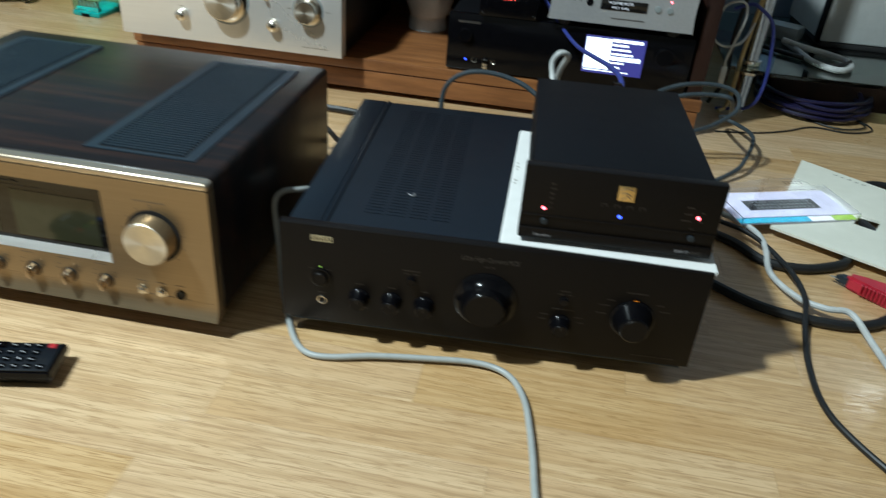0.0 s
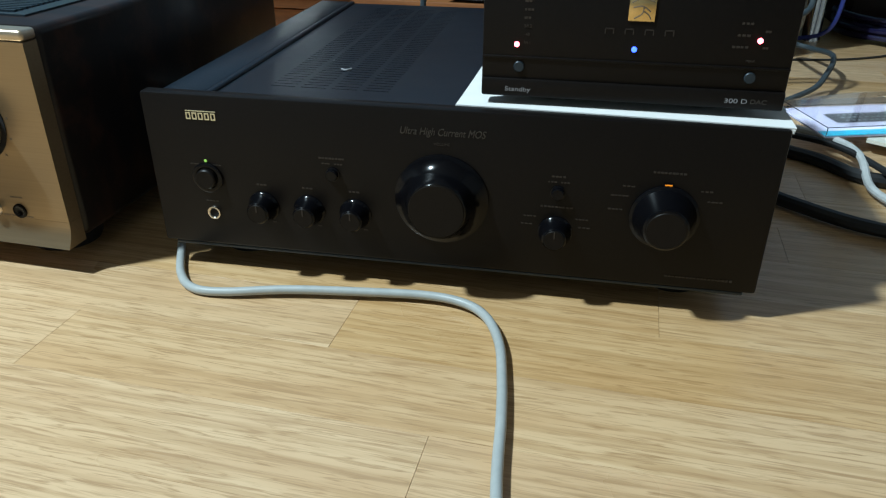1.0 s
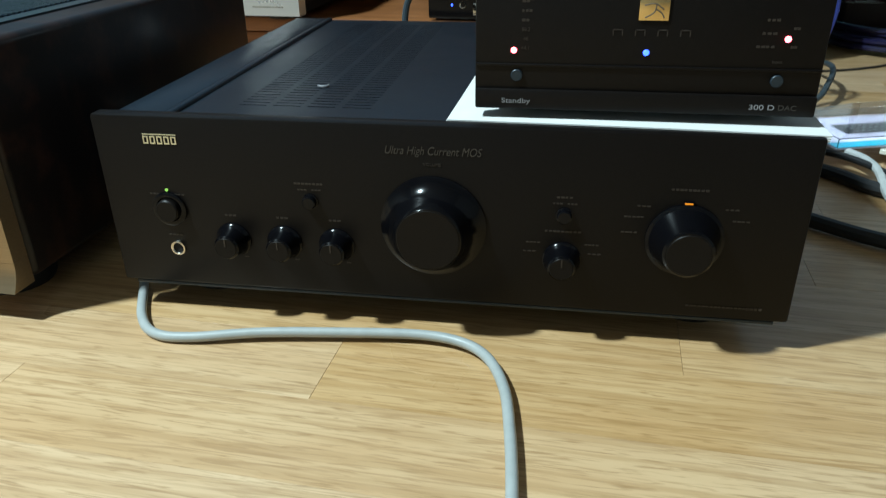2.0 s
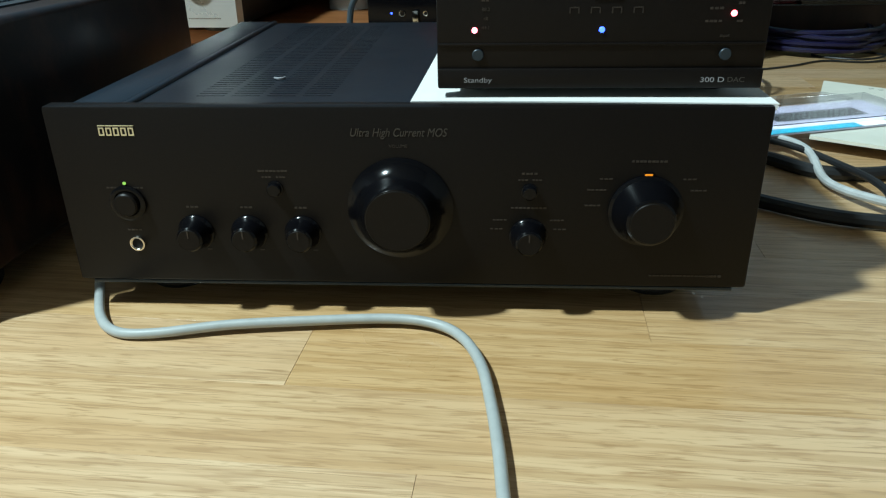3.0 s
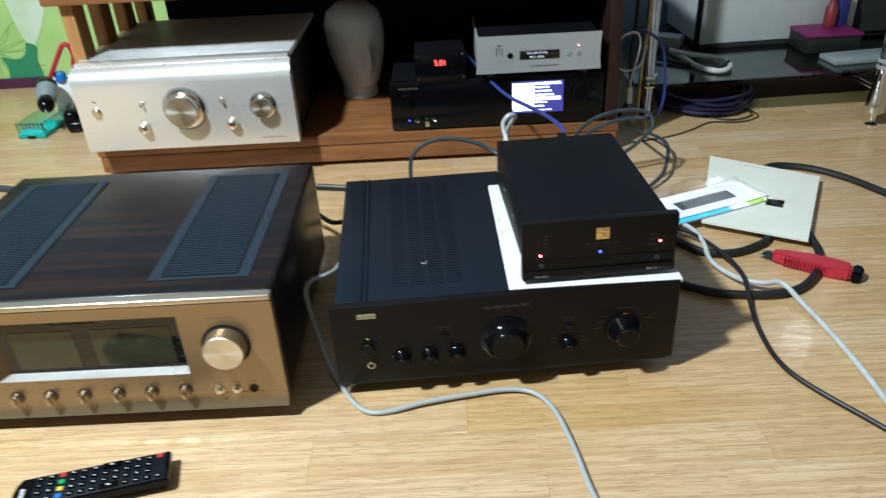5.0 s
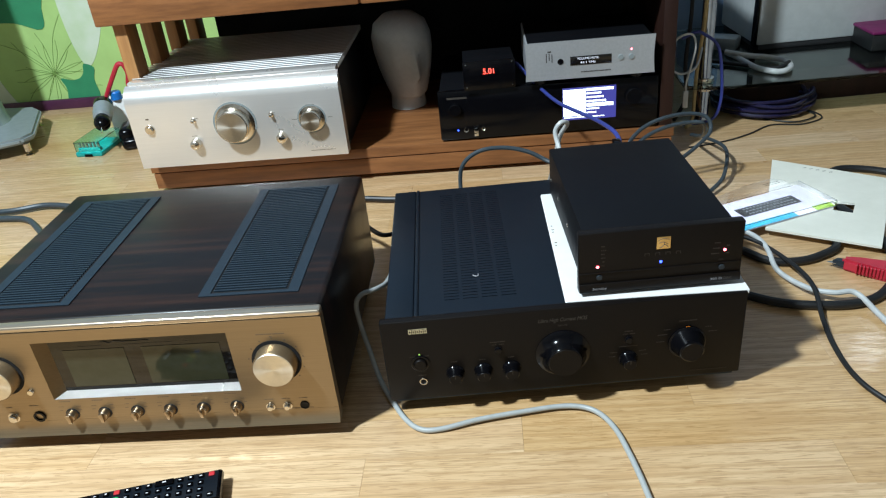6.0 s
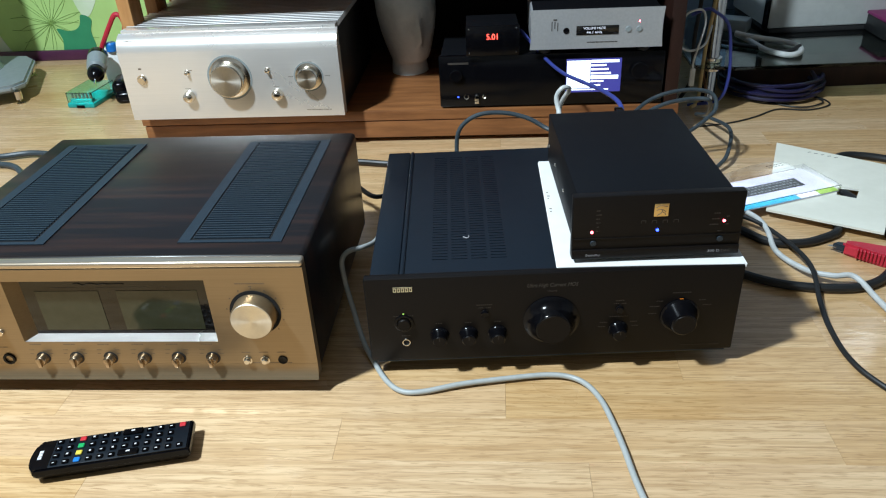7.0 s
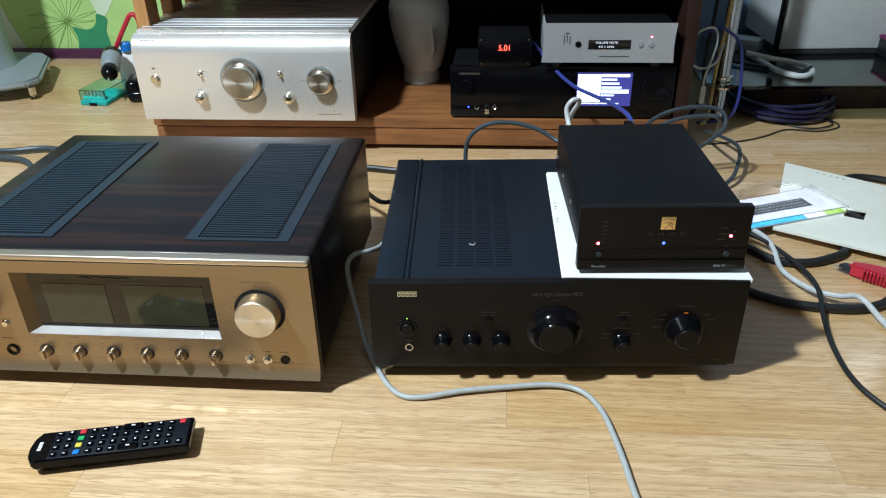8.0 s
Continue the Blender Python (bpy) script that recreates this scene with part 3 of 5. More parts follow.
    tagged(part("lettering", bars(y, [(0.269, 0.1938, 0.005, 0.0014), (0.2695, 0.1989, 0.006, 0.0014), (0.269, 0.204, 0.005, 0.0014), (0.399, 0.1885, 0.008, 0.0013), (0.398, 0.1815, 0.010, 0.0013),
                              (0.4125, 0.1815, 0.004, 0.0013), (0.4125, 0.1912, 0.004, 0.0013), (0.4, 0.1955, 0.007, 0.0013)], 0.0002), PRINTDIM, a), kind="stuff")
    text("caption", "input", 0.0026, PRINTDIM, a, on_front(0.405, y - 0.0002, 0.1735))


converter()


# ---- champagne amplifier ----
def champagne_amplifier():
    a = thing("wood_cased_amplifier", "champagne-fronted amplifier in a dark striped wood case", "amplifier", -0.0575, -0.0265, 0, -3.2)
    L, z0, z1 = -0.466, 0.0225, 0.1795
    # front with the display opening
    dx0, dx1, dz0, dz1 = -0.3475, -0.113, 0.074, 0.1585
    bm = bmesh.new()
    zf = 0.042
    outer = [(L, zf), (0, zf), (0, z1 - 0.006), (L, z1 - 0.006)]
    inner = [(dx0, dz0), (dx1, dz0), (dx1, dz1), (dx0, dz1)]
    rings = [[bm.verts.new((x, y, z)) for x, z in pts] for pts, y in ((outer, 0.013), (outer, 0.0), (inner, 0.0), (inner, 0.013))]
    for p, q in ((0, 1), (1, 2), (2, 3), (3, 0)):
        for i in range(4):
            k = (i + 1) % 4
            bm.faces.new((rings[p][i], rings[p][k], rings[q][k], rings[q][i]))
    part("front_panel", bm, GOLD, a, "brushed champagne metal front")
    bm = bmesh.new()
    prof = [(-0.0065 * (k / 8) ** 2, zf - 0.0002 - (zf - 0.0002 - z0) * k / 8) for k in range(9)] + [(0.013, z0), (0.013, zf - 0.0002)]
    ends = [[bm.verts.new((x, y, z)) for y, z in prof] for x in (L, 0.0)]
    for i in range(len(prof)):
        k = (i + 1) % len(prof)
        bm.faces.new((ends[0][i], ends[0][k], ends[1][k], ends[1][i]))
    bm.faces.new(ends[0][::-1])
    bm.faces.new(ends[1])
    part("lower_lip", bm, GOLD, a)
    # highlight on the rounded edge is put into its lighter metal
    part("top_trim", boxed(L, 0, 0.0002, 0.0148, z1 - 0.0058, z1 + 0.002, 0.0028, 3), LITGOLD, a, "top edge in lightened champagne for its highlight")
    ix0, ix1, iz0, iz1, d = dx0 + 0.0125, dx1 - 0.001, dz0 + 0.0042, dz1 - 0.002, 0.0115
    for name, quad in (("bezel_sill", ((dx0, 0, dz0), (dx1, 0, dz0), (ix1, d, iz0), (ix0, d, iz0))), ("bezel_side", ((dx0, 0, dz0), (ix0, d, iz0), (ix0, d, iz1), (dx0, 0, dz1))),
                       ("bezel_side", ((dx1, 0, dz0), (dx1, 0, dz1), (ix1, d, iz1), (ix1, d, iz0))), ("bezel_head", ((dx0, 0, dz1), (ix0, d, iz1), (ix1, d, iz1), (dx1, 0, dz1)))):
        bm = bmesh.new()
        f = bm.faces.new([bm.verts.new((x, y + 0.0004, z)) for x, y, z in quad])
        bmesh.ops.solidify(bm, geom=[f], thickness=0.0012)
        # shading by material: sill silver for light from above, down-facing head black
        part(name, bm, {"bezel_sill": SILVER, "bezel_head": GLOSSBLACK}.get(name, GOLD), a)
    win = part("display_glass", boxed(ix0 - 0.004, ix1 + 0.002, d, d + 0.003, iz0 - 0.003, iz1 + 0.002), DARKGLASS, a, "dark unlit meter window")
    for x0, x1 in ((-0.321, -0.245), (-0.224, -0.129)):
        part("meter_face", boxed(x0, x1, d - 0.0006, d + 0.0004, 0.084, 0.138), METERGREY, win)
    tagged(part("maker_mark", tube(bmesh.new(), [(-0.272 + 0.006 * i, d - 0.0005, 0.1475 + 0.0014 * math.sin(2.3 * i) * (0.4 if i > 4 else 1)) for i in range(11)], 0.0004, 5, 4), PRINT, win), kind="stuff")
    tagged(part("lettering", bars(d, [(-0.285, 0.1428, 0.03, 0.0006), (-0.215, 0.1428, 0.06, 0.0006), (-0.166, 0.1428, 0.005, 0.0008), (-0.2325, 0.136, 0.0012, 0.0012)]), PRINTDIM, win), kind="stuff")
    # wood case
    part("case", boxed(L + 0.001, -0.001, 0.0152, 0.379, z0, z1 + 0.001, 0.006, 3), EBONY, a, "dark striped glossy wood case")
    for x0 in (-0.4345, -0.1535):
        x1, y0, y1, zt = x0 + 0.121, 0.044, 0.346, z1 + 0.001
        g = part("grille_frame", ring_frame(x0, x1, y0, y1, zt, zt + 0.0014, 0.0132, 0.0055), SLATE, a, "slate grey vent grille frame")
        part("grille_bed", boxed(x0 + 0.014, x1 - 0.014, y0 + 0.006, y1 - 0.006, zt - 0.0004, zt + 0.0003), SHADEBLACK, g)
        bm = bmesh.new()
        n = 50
        for i in range(n):
            y = y0 + 0.0078 + (y1 - y0 - 0.0156) * (i + 0.5) / n
            box(bm, x0 + 0.0162, x1 - 0.0162, y - 0.00145, y + 0.00145, zt + 0.0002, zt + 0.0022)
        tagged(part("slats", bm, SLATE, g), kind="stuff")
    # controls
    vol = [(0.0250, 0), (0.0250, 0.003), (0.0245, 0.004), (0.0245, 0.0165), (0.0235, 0.018), (0, 0.018)]
    for x, nm in ((-0.0615, "volume_knob"), (-0.4015, "input_knob")):
        k = part(nm, knob(x, 0, 0.1150, vol, 56), CHROME, a, "turned champagne metal knob")
        k.data.materials[0] = GOLD
        part("knob_face", knob(x, -0.0181, 0.1150, [(0.0232, 0), (0.0228, 0.0006), (0, 0.0003)], 56), TURNED, k)
        part("knob_ring", knob(x, -0.0001, 0.1150, [(0.0292, 0), (0.0292, 0.0006), (0.0252, 0.0006)], 56), SHADEBLACK, k)
    for i in range(6):
        x = -0.3315 + i * 0.0416
        k = part("tone_knob", knob(x, 0, 0.0508, [(0.0072, 0), (0.0066, 0.003), (0.0062, 0.008), (0.0055, 0.009), (0, 0.009)], 24), BRONZE, a)
        part("grip", boxed(x - 0.0022, x + 0.0022, -0.0120, -0.0088, 0.0445, 0.0571, 0.0008), BRONZE, k)
        part("knob_ring", knob(x, -0.0001, 0.0508, [(0.0085, 0), (0.0085, 0.0006), (0.0072, 0.0006)], 24), RUBBER, k)
    for i, x in enumerate((-0.0825, -0.0615, -0.0405)):
        part("push_button", knob(x, 0, 0.0475, [(0.0058, 0), (0.0056, 0.0012), (0.0042, 0.0012), (0.004, 0.0045 if i < 2 else 0.001), (0.003, 0.0055 if i < 2 else 0.0008), (0, 0.0055 if i < 2 else 0.0008)], 24),
             CHROME if i < 2 else GLOSSBLACK, a)
    part("power_button", knob(-0.4075, 0, 0.0500, [(0.0075, 0), (0.0072, 0.0012), (0.0055, 0.0012), (0.0052, 0.005), (0.004, 0.006), (0, 0.006)], 28), CHROME, a)
    part("headphone_socket", knob(-0.3745, 0, 0.0495, [(0.0078, 0), (0.0075, 0.002), (0.005, 0.002), (0.0046, -0.004), (0, -0.004)], 28), GLOSSBLACK, a)
    part("push_button", knob(-0.3715, 0, 0.0885, [(0.0045, 0), (0.0043, 0.002), (0.0035, 0.0035), (0, 0.0035)], 20), CHROME, a)
    spans = [(-0.0615, 0.1535, 0.034, 0.0013), (-0.0615, 0.150, 0.004, 0.0012), (-0.4085, 0.0655, 0.008, 0.001), (-0.3765, 0.0665, 0.012, 0.001), (-0.055, 0.0432, 0.05, 0.0010)]
    for i in range(6):
        x = -0.3315 + i * 0.0416
        spans += [(x - 0.004, 0.0705, 0.014, 0.0011), (x - 0.011, 0.0625, 0.006, 0.0007), (x + 0.011, 0.0625, 0.006, 0.0007), (x - 0.012, 0.057, 0.005, 0.0007), (x + 0.012, 0.057, 0.005, 0.0007)]
    spans += [(x, 0.0585, 0.011, 0.0010) for x in (-0.0825, -0.0615, -0.0405)]
    for i in range(11):
        th = radians(-135 + 27 * i)
        spans.append((-0.0615 + 0.0325 * math.sin(th), 0.1150 + 0.0325 * math.cos(th), 0.0016, 0.0016))
    tagged(part("lettering", bars(-0.00005, spans, 0.0002), PRINTDARK, a), kind="stuff")
    for x in (L + 0.05, -0.05):
        for y in (0.05, 0.3):
            part("foot", lathe(bmesh.new(), [(0, 0), (0.026, 0), (0.028, 0.004), (0.028, 0.027), (0, 0.027)], pose(x, y, 0), 24), RUBBER, a)


def ring_frame(x0, x1, y0, y1, z0, z1, mx, my):
    """A flat rectangular frame in one piece."""
    bm = bmesh.new()
    outer = [(x0, y0), (x1, y0), (x1, y1), (x0, y1)]
    inner = [(x0 + mx, y0 + my), (x1 - mx, y0 + my), (x1 - mx, y1 - my), (x0 + mx, y1 - my)]
    rings = [[bm.verts.new((x, y, z)) for x, y in pts] for pts, z in ((outer, z0), (outer, z1), (inner, z1), (inner, z0))]
    for p, q in ((0, 1), (1, 2), (2, 3), (3, 0)):
        for i in range(4):
            k = (i + 1) % 4
            bm.faces.new((rings[p][i], rings[p][k], rings[q][k], rings[q][i]))
    return bm


champagne_amplifier()


# ---- low cabinet ----
CX, CY = -0.548, 0.782  # front left corner of the cabinet
ZB = 0.070  # top of its open shelf


def cabinet():
    a = thing("media_cabinet", "low brown wooden media cabinet with open shelf", "cabinet", CX, CY, 0, ROOM)
    w, dep = 1.110, 0.48
    part("front_rail", boxed(0.003, w - 0.003, 0.002, 0.06, 0.0105, 0.0465, 0.002), WALNUT, a)
    for x in (0.05, w / 2 - 0.03, w - 0.11):
        for y in (0.07, dep - 0.07):
            part("foot", boxed(x, x + 0.06, y, y + 0.05, 0.0, 0.0104, 0.002), DARKWOOD, a)
    part("plinth", boxed(0.004, w - 0.004, 0.0605, dep - 0.004, 0.0106, 0.0460, 0.002), DARKWOOD, a)
    part("bottom_board", boxed(0, w, 0, dep, 0.0482, ZB, 0.002), WALNUT, a)
    # the open shelf's shade is put into the back board's colour
    part("back_panel", boxed(0.05, w, dep - 0.012, dep, ZB, 0.363), SHADEBLACK, a, "back board coloured near black for the shelf's shade")
    for y in (0.012, 0.135, 0.26, 0.385):
        # lamplight on the slats is put into their lighter wood colour
        part("side_slat", boxed(0.004, 0.030, y, y + 0.052, ZB, 0.363, 0.002), LITWOOD, a)
    # dark wood here carries the shade that the cabinet top casts inside
    part("side_panel", boxed(w - 0.03, w - 0.004, 0.006, dep - 0.014, ZB, 0.363, 0.002), DARKWOOD, a)
    part("top_case", boxed(-0.02, w + 0.02, 0.012, dep, 0.363, 0.43, 0.003), WALNUT, a)
    for x0, x1 in ((-0.02, w / 2 - 0.052), (w / 2 - 0.048, w + 0.02)):
        dr = part("drawer_front", boxed(x0, x1, -0.008, 0.0115, 0.364, 0.4295, 0.003), WALNUT, a)
        if x0 > 0:
            part("pull_plate", boxed(x0 + 0.012, x0 + 0.060, -0.0105, -0.0081, 0.386, 0.416, 0.001), CREAM, dr)
    part("top_board", boxed(-0.03, w + 0.03, -0.012, dep + 0.01, 0.4302, 0.452, 0.004), WALNUT, a)


cabinet()


# ---- silver amplifier on the cabinet ----
def silver_amplifier():
    a = thing("silver_amplifier", "large silver amplifier with finned top on the cabinet", "amplifier", -0.1060, 0.7080, ZB + 0.0062, ROOM)
    L, z0, z1 = -0.4345, 0.004, 0.1785
    # front with rolled-back top edge
    prof = [(0.0, z0), (0.0, z1 - 0.040), (0.0012, z1 - 0.031), (0.0045, z1 - 0.0225), (0.010, z1 - 0.0155), (0.0175, z1 - 0.010), (0.026, z1 - 0.0065), (0.026, z0)]
    bm = bmesh.new()
    ends = [[bm.verts.new((x, y, z)) for y, z in prof] for x in (L, 0.0)]
    for i in range(len(prof)):
        j = (i + 1) % len(prof)
        bm.faces.new((ends[0][i], ends[0][j], ends[1][j], ends[1][i]))
    bm.faces.new(ends[0])
    bm.faces.new(ends[1][::-1])
    part("front_panel", bm, SILVER, a, "brushed silver front with rolled top edge")
    part("body", boxed(L + 0.004, -0.004, 0.0262, 0.40, z0, z1 - 0.0122, 0.002), BLACKTOP, a)
    part("top_band", boxed(L + 0.004, -0.004, 0.0264, 0.05, z1 - 0.0118, z1 - 0.001, 0.002), SILVER, a)
    for i in range(24):
        y = 0.057 + i * 0.0142
        part("fin", boxed(L + 0.003, -0.003, y, y + 0.0034, z1 - 0.0121, z1 - 0.0005, 0.0009, 1), FINMETAL, a)
    k = part("volume_knob", knob(-0.2195, 0, 0.0865, [(0.0405, 0.0008), (0.0375, 0.0012), (0.0335, 0.003), (0.0325, 0.024), (0.031, 0.0255), (0, 0.0255)], 56), CHROME, a)
    part("knob_ring", knob(-0.2195, -0.0001, 0.0865, [(0.0445, 0), (0.0445, 0.0006), (0.0410, 0.0006)], 56), GREYMETAL, k)
    part("knob_face", knob(-0.2195, -0.0256, 0.0865, [(0.030, 0), (0.0295, 0.0005), (0, 0.0002)], 56), TURNED, k)
    k = part("selector_knob", knob(-0.0625, 0, 0.0845, [(0.0262, 0.0008), (0.0245, 0.0012), (0.021, 0.002), (0.0205, 0.019), (0.0195, 0.02), (0, 0.02)], 48), CHROME, a)
    part("knob_ring", knob(-0.0625, -0.0001, 0.0845, [(0.0290, 0), (0.0290, 0.0006), (0.0266, 0.0006)], 48), GREYMETAL, k)
    part("knob_face", knob(-0.0625, -0.0201, 0.0845, [(0.0188, 0), (0.0184, 0.0005), (0, 0.0002)], 48), TURNED, k)
    for x in (-0.308, -0.129):
        part("tone_knob", knob(x, 0, 0.0510, [(0.0115, 0), (0.011, 0.002), (0.0108, 0.009), (0.0100, 0.0125), (0.0080, 0.0150), (0.0045, 0.0164), (0, 0.0168)], 32), CHROME, a)
    for x in (-0.303, -0.1425):
        part("toggle", knob(x, 0, 0.099, [(0.0055, 0), (0.005, 0.002), (0.003, 0.003), (0.0028, 0.010), (0, 0.011)], 20), CHROME, a)
    k = part("power_button", knob(-0.397, 0, 0.0865, [(0.0105, 0), (0.010, 0.002), (0.008, 0.002), (0.0075, 0.006), (0.0065, 0.007), (0, 0.007)], 28), CHROME, a)
    spans = [(-0.397, 0.1085, 0.006, 0.003), (-0.219, 0.163, 0.05, 0.0016), (-0.40, 0.163, 0.03, 0.0018), (-0.05, 0.017, 0.05, 0.0014), (-0.0615, 0.113, 0.018, 0.0012), (-0.1405, 0.103, 0.012, 0.001),
             (-0.2975, 0.103, 0.012, 0.001), (-0.1290, 0.0665, 0.012, 0.001), (-0.308, 0.0665, 0.012, 0.001), (-0.098, 0.085, 0.010, 0.001), (-0.025, 0.085, 0.010, 0.001)]
    tagged(part("lettering", bars(-0.00005, spans, 0.0002), PRINTDARK, a), kind="stuff")
    for x in (L + 0.05, -0.05):
        for y in (0.06, 0.34):
            part("foot", lathe(bmesh.new(), [(0, 0), (0.026, 0), (0.026, 0.0107), (0, 0.0107)], pose(x, y, -0.0062), 24), RUBBER, a)


silver_amplifier()


# ---- foam head: one plain egg on a neck ----
def foam_head():
    bm = bmesh.new()
    lathe(bm, [(0, 0), (0.0400, 0), (0.0390, 0.012), (0.0378, 0.026), (0.0370, 0.032), (0.0395, 0.040), (0.0440, 0.055), (0.0500, 0.080), (0.0560, 0.110), (0.0612, 0.150), (0.0618, 0.185), (0.0540, 0.215), (0.033, 0.235), (0, 0.242)], Matrix.Identity(4), 72)
    bmesh.ops.subdivide_edges(bm, edges=list(bm.edges), cuts=1, smooth=0.5)
    for v in bm.verts:
        x, y, z = v.co
        face = min(1.0, max(0.0, (z - 0.029) / 0.012))
        v.co.y = y * (1.0 + 0.24 * face) - 0.010 * face
        if y < 0 and face:
            v.co.y -= 0.019 * math.exp(-(x / 0.0085) ** 2) * math.exp(-((z - 0.098) / 0.012) ** 2)
            v.co.y -= 0.012 * math.exp(-(x / 0.0075) ** 2) * math.exp(-((z - 0.120) / 0.016) ** 2)
            v.co.y += 0.0115 * math.exp(-((abs(x) - 0.0235) / 0.013) ** 2 - ((z - 0.130) / 0.011) ** 2)
            v.co.y -= 0.0045 * math.exp(-(x / 0.017) ** 2 - ((z - 0.0705) / 0.0055) ** 2)
            v.co.y += 0.0040 * math.exp(-(x / 0.02) ** 2 - ((z - 0.060) / 0.004) ** 2)
            v.co.y -= 0.0080 * math.exp(-(x / 0.021) ** 2 - ((z - 0.047) / 0.011) ** 2)
    single("foam_head", bm, STYRO, "off-white foam wig head standing on the cabinet board", "display head", pose(0.012, 1.025, ZB, 0, -2, 22) @ Matrix.Diagonal((1.08, 1.06, 0.925, 1.0)))


foam_head()


# ---- network player, white converter, clock ----
def network_player():
    a = thing("network_player", "black network player with lit colour screen on the cabinet", "player", 0.0845, 0.746, ZB, ROOM)
    a.scale = (0.97, 0.97, 0.97)
    W = 0.455
    part("front_panel", boxed(0, W, 0, 0.012, 0.004, 0.1112, 0.003), GLOSSBLACK, a)
    part("body", boxed(0.004, W - 0.004, 0.0122, 0.30, 0.004, 0.1102, 0.002), CRINKLE, a)
    s = part("screen", boxed(0.259, 0.369, -0.0012, 0.0005, 0.0295, 0.0985, 0.0004), SCREENBLUE, a, "lit white and blue screen")
    part("list_panel", boxed(0.2605, 0.307, -0.0016, -0.0011, 0.0380, 0.0950), SCREENWHITE, s)
    bm = bmesh.new()
    for i, (w, h) in enumerate(((0.055, 0.0055), (0.03, 0.0035), (0.035, 0.0035), (0.04, 0.0035), (0.055, 0.0075), (0.026, 0.003), (0.02, 0.003))):
        z = 0.0930 - i * 0.0082
        box(bm, 0.3085, 0.3085 + w, -0.0016, -0.0011, z - h / 2, z + h / 2)
    box(bm, 0.262, 0.345, -0.0016, -0.0011, 0.0340, 0.0360)
    tagged(part("list_text", bm, SCREENWHITE, s), kind="stuff")
    tagged(part("maker_mark", bars(0, [(0.040, 0.0955, 0.042, 0.004)]), PRINT, a), kind="stuff")
    part("dial", knob(0.405, 0, 0.0735, [(0.017, 0), (0.0165, 0.008), (0.0155, 0.009), (0, 0.009)], 32), GLOSSBLACK, a)
    part("dial", knob(0.035, 0, 0.0720, [(0.013, 0), (0.0125, 0.008), (0.0115, 0.009), (0, 0.009)], 32), GLOSSBLACK, a)
    part("blue_led", knob(0.038, 0, 0.0250, [(0.0016, 0), (0, 0.001)], 10), LEDBLUE, a)
    part("socket", knob(0.055, 0, 0.0250, [(0.0036, 0), (0.005, 0.0015), (0.0055, 0)], 18), CHROME, a)
    part("usb_socket", boxed(0.072, 0.081, -0.006, 0.0, 0.0115, 0.0295, 0.001), STEEL, a)
    part("socket", knob(0.092, 0, 0.0250, [(0.0026, 0), (0.004, 0.0012), (0.0045, 0)], 18), CHROME, a)
    for x in (0.04, W - 0.04):
        for y in (0.04, 0.26):
            part("foot", lathe(bmesh.new(), [(0, 0), (0.018, 0), (0.018, 0.0042), (0, 0.0042)], pose(x, y, 0), 20), RUBBER, a)


def waisted(w, z0, z1, sag):
    """A front plate whose short ends curve inwards between their corners."""
    bm = bmesh.new()
    outline = [(sag * math.sin(math.pi * k / 10), z0 + (z1 - z0) * k / 10) for k in range(11)]
    outline += [(w - x, z) for x, z in reversed(outline)]
    front = [bm.verts.new((x, 0.0, z)) for x, z in outline]
    back = [bm.verts.new((x, 0.0038, z)) for x, z in outline]
    bm.faces.new(front)
    bm.faces.new(back[::-1])
    for i in range(len(front)):
        j = (i + 1) % len(front)
        bm.faces.new((front[j], front[i], back[i], back[j]))
    bmesh.ops.bevel(bm, geom=[e for e in bm.edges if e.calc_face_angle(0) > 1.2], offset=0.0008, segments=2, affect="EDGES")
    return bm


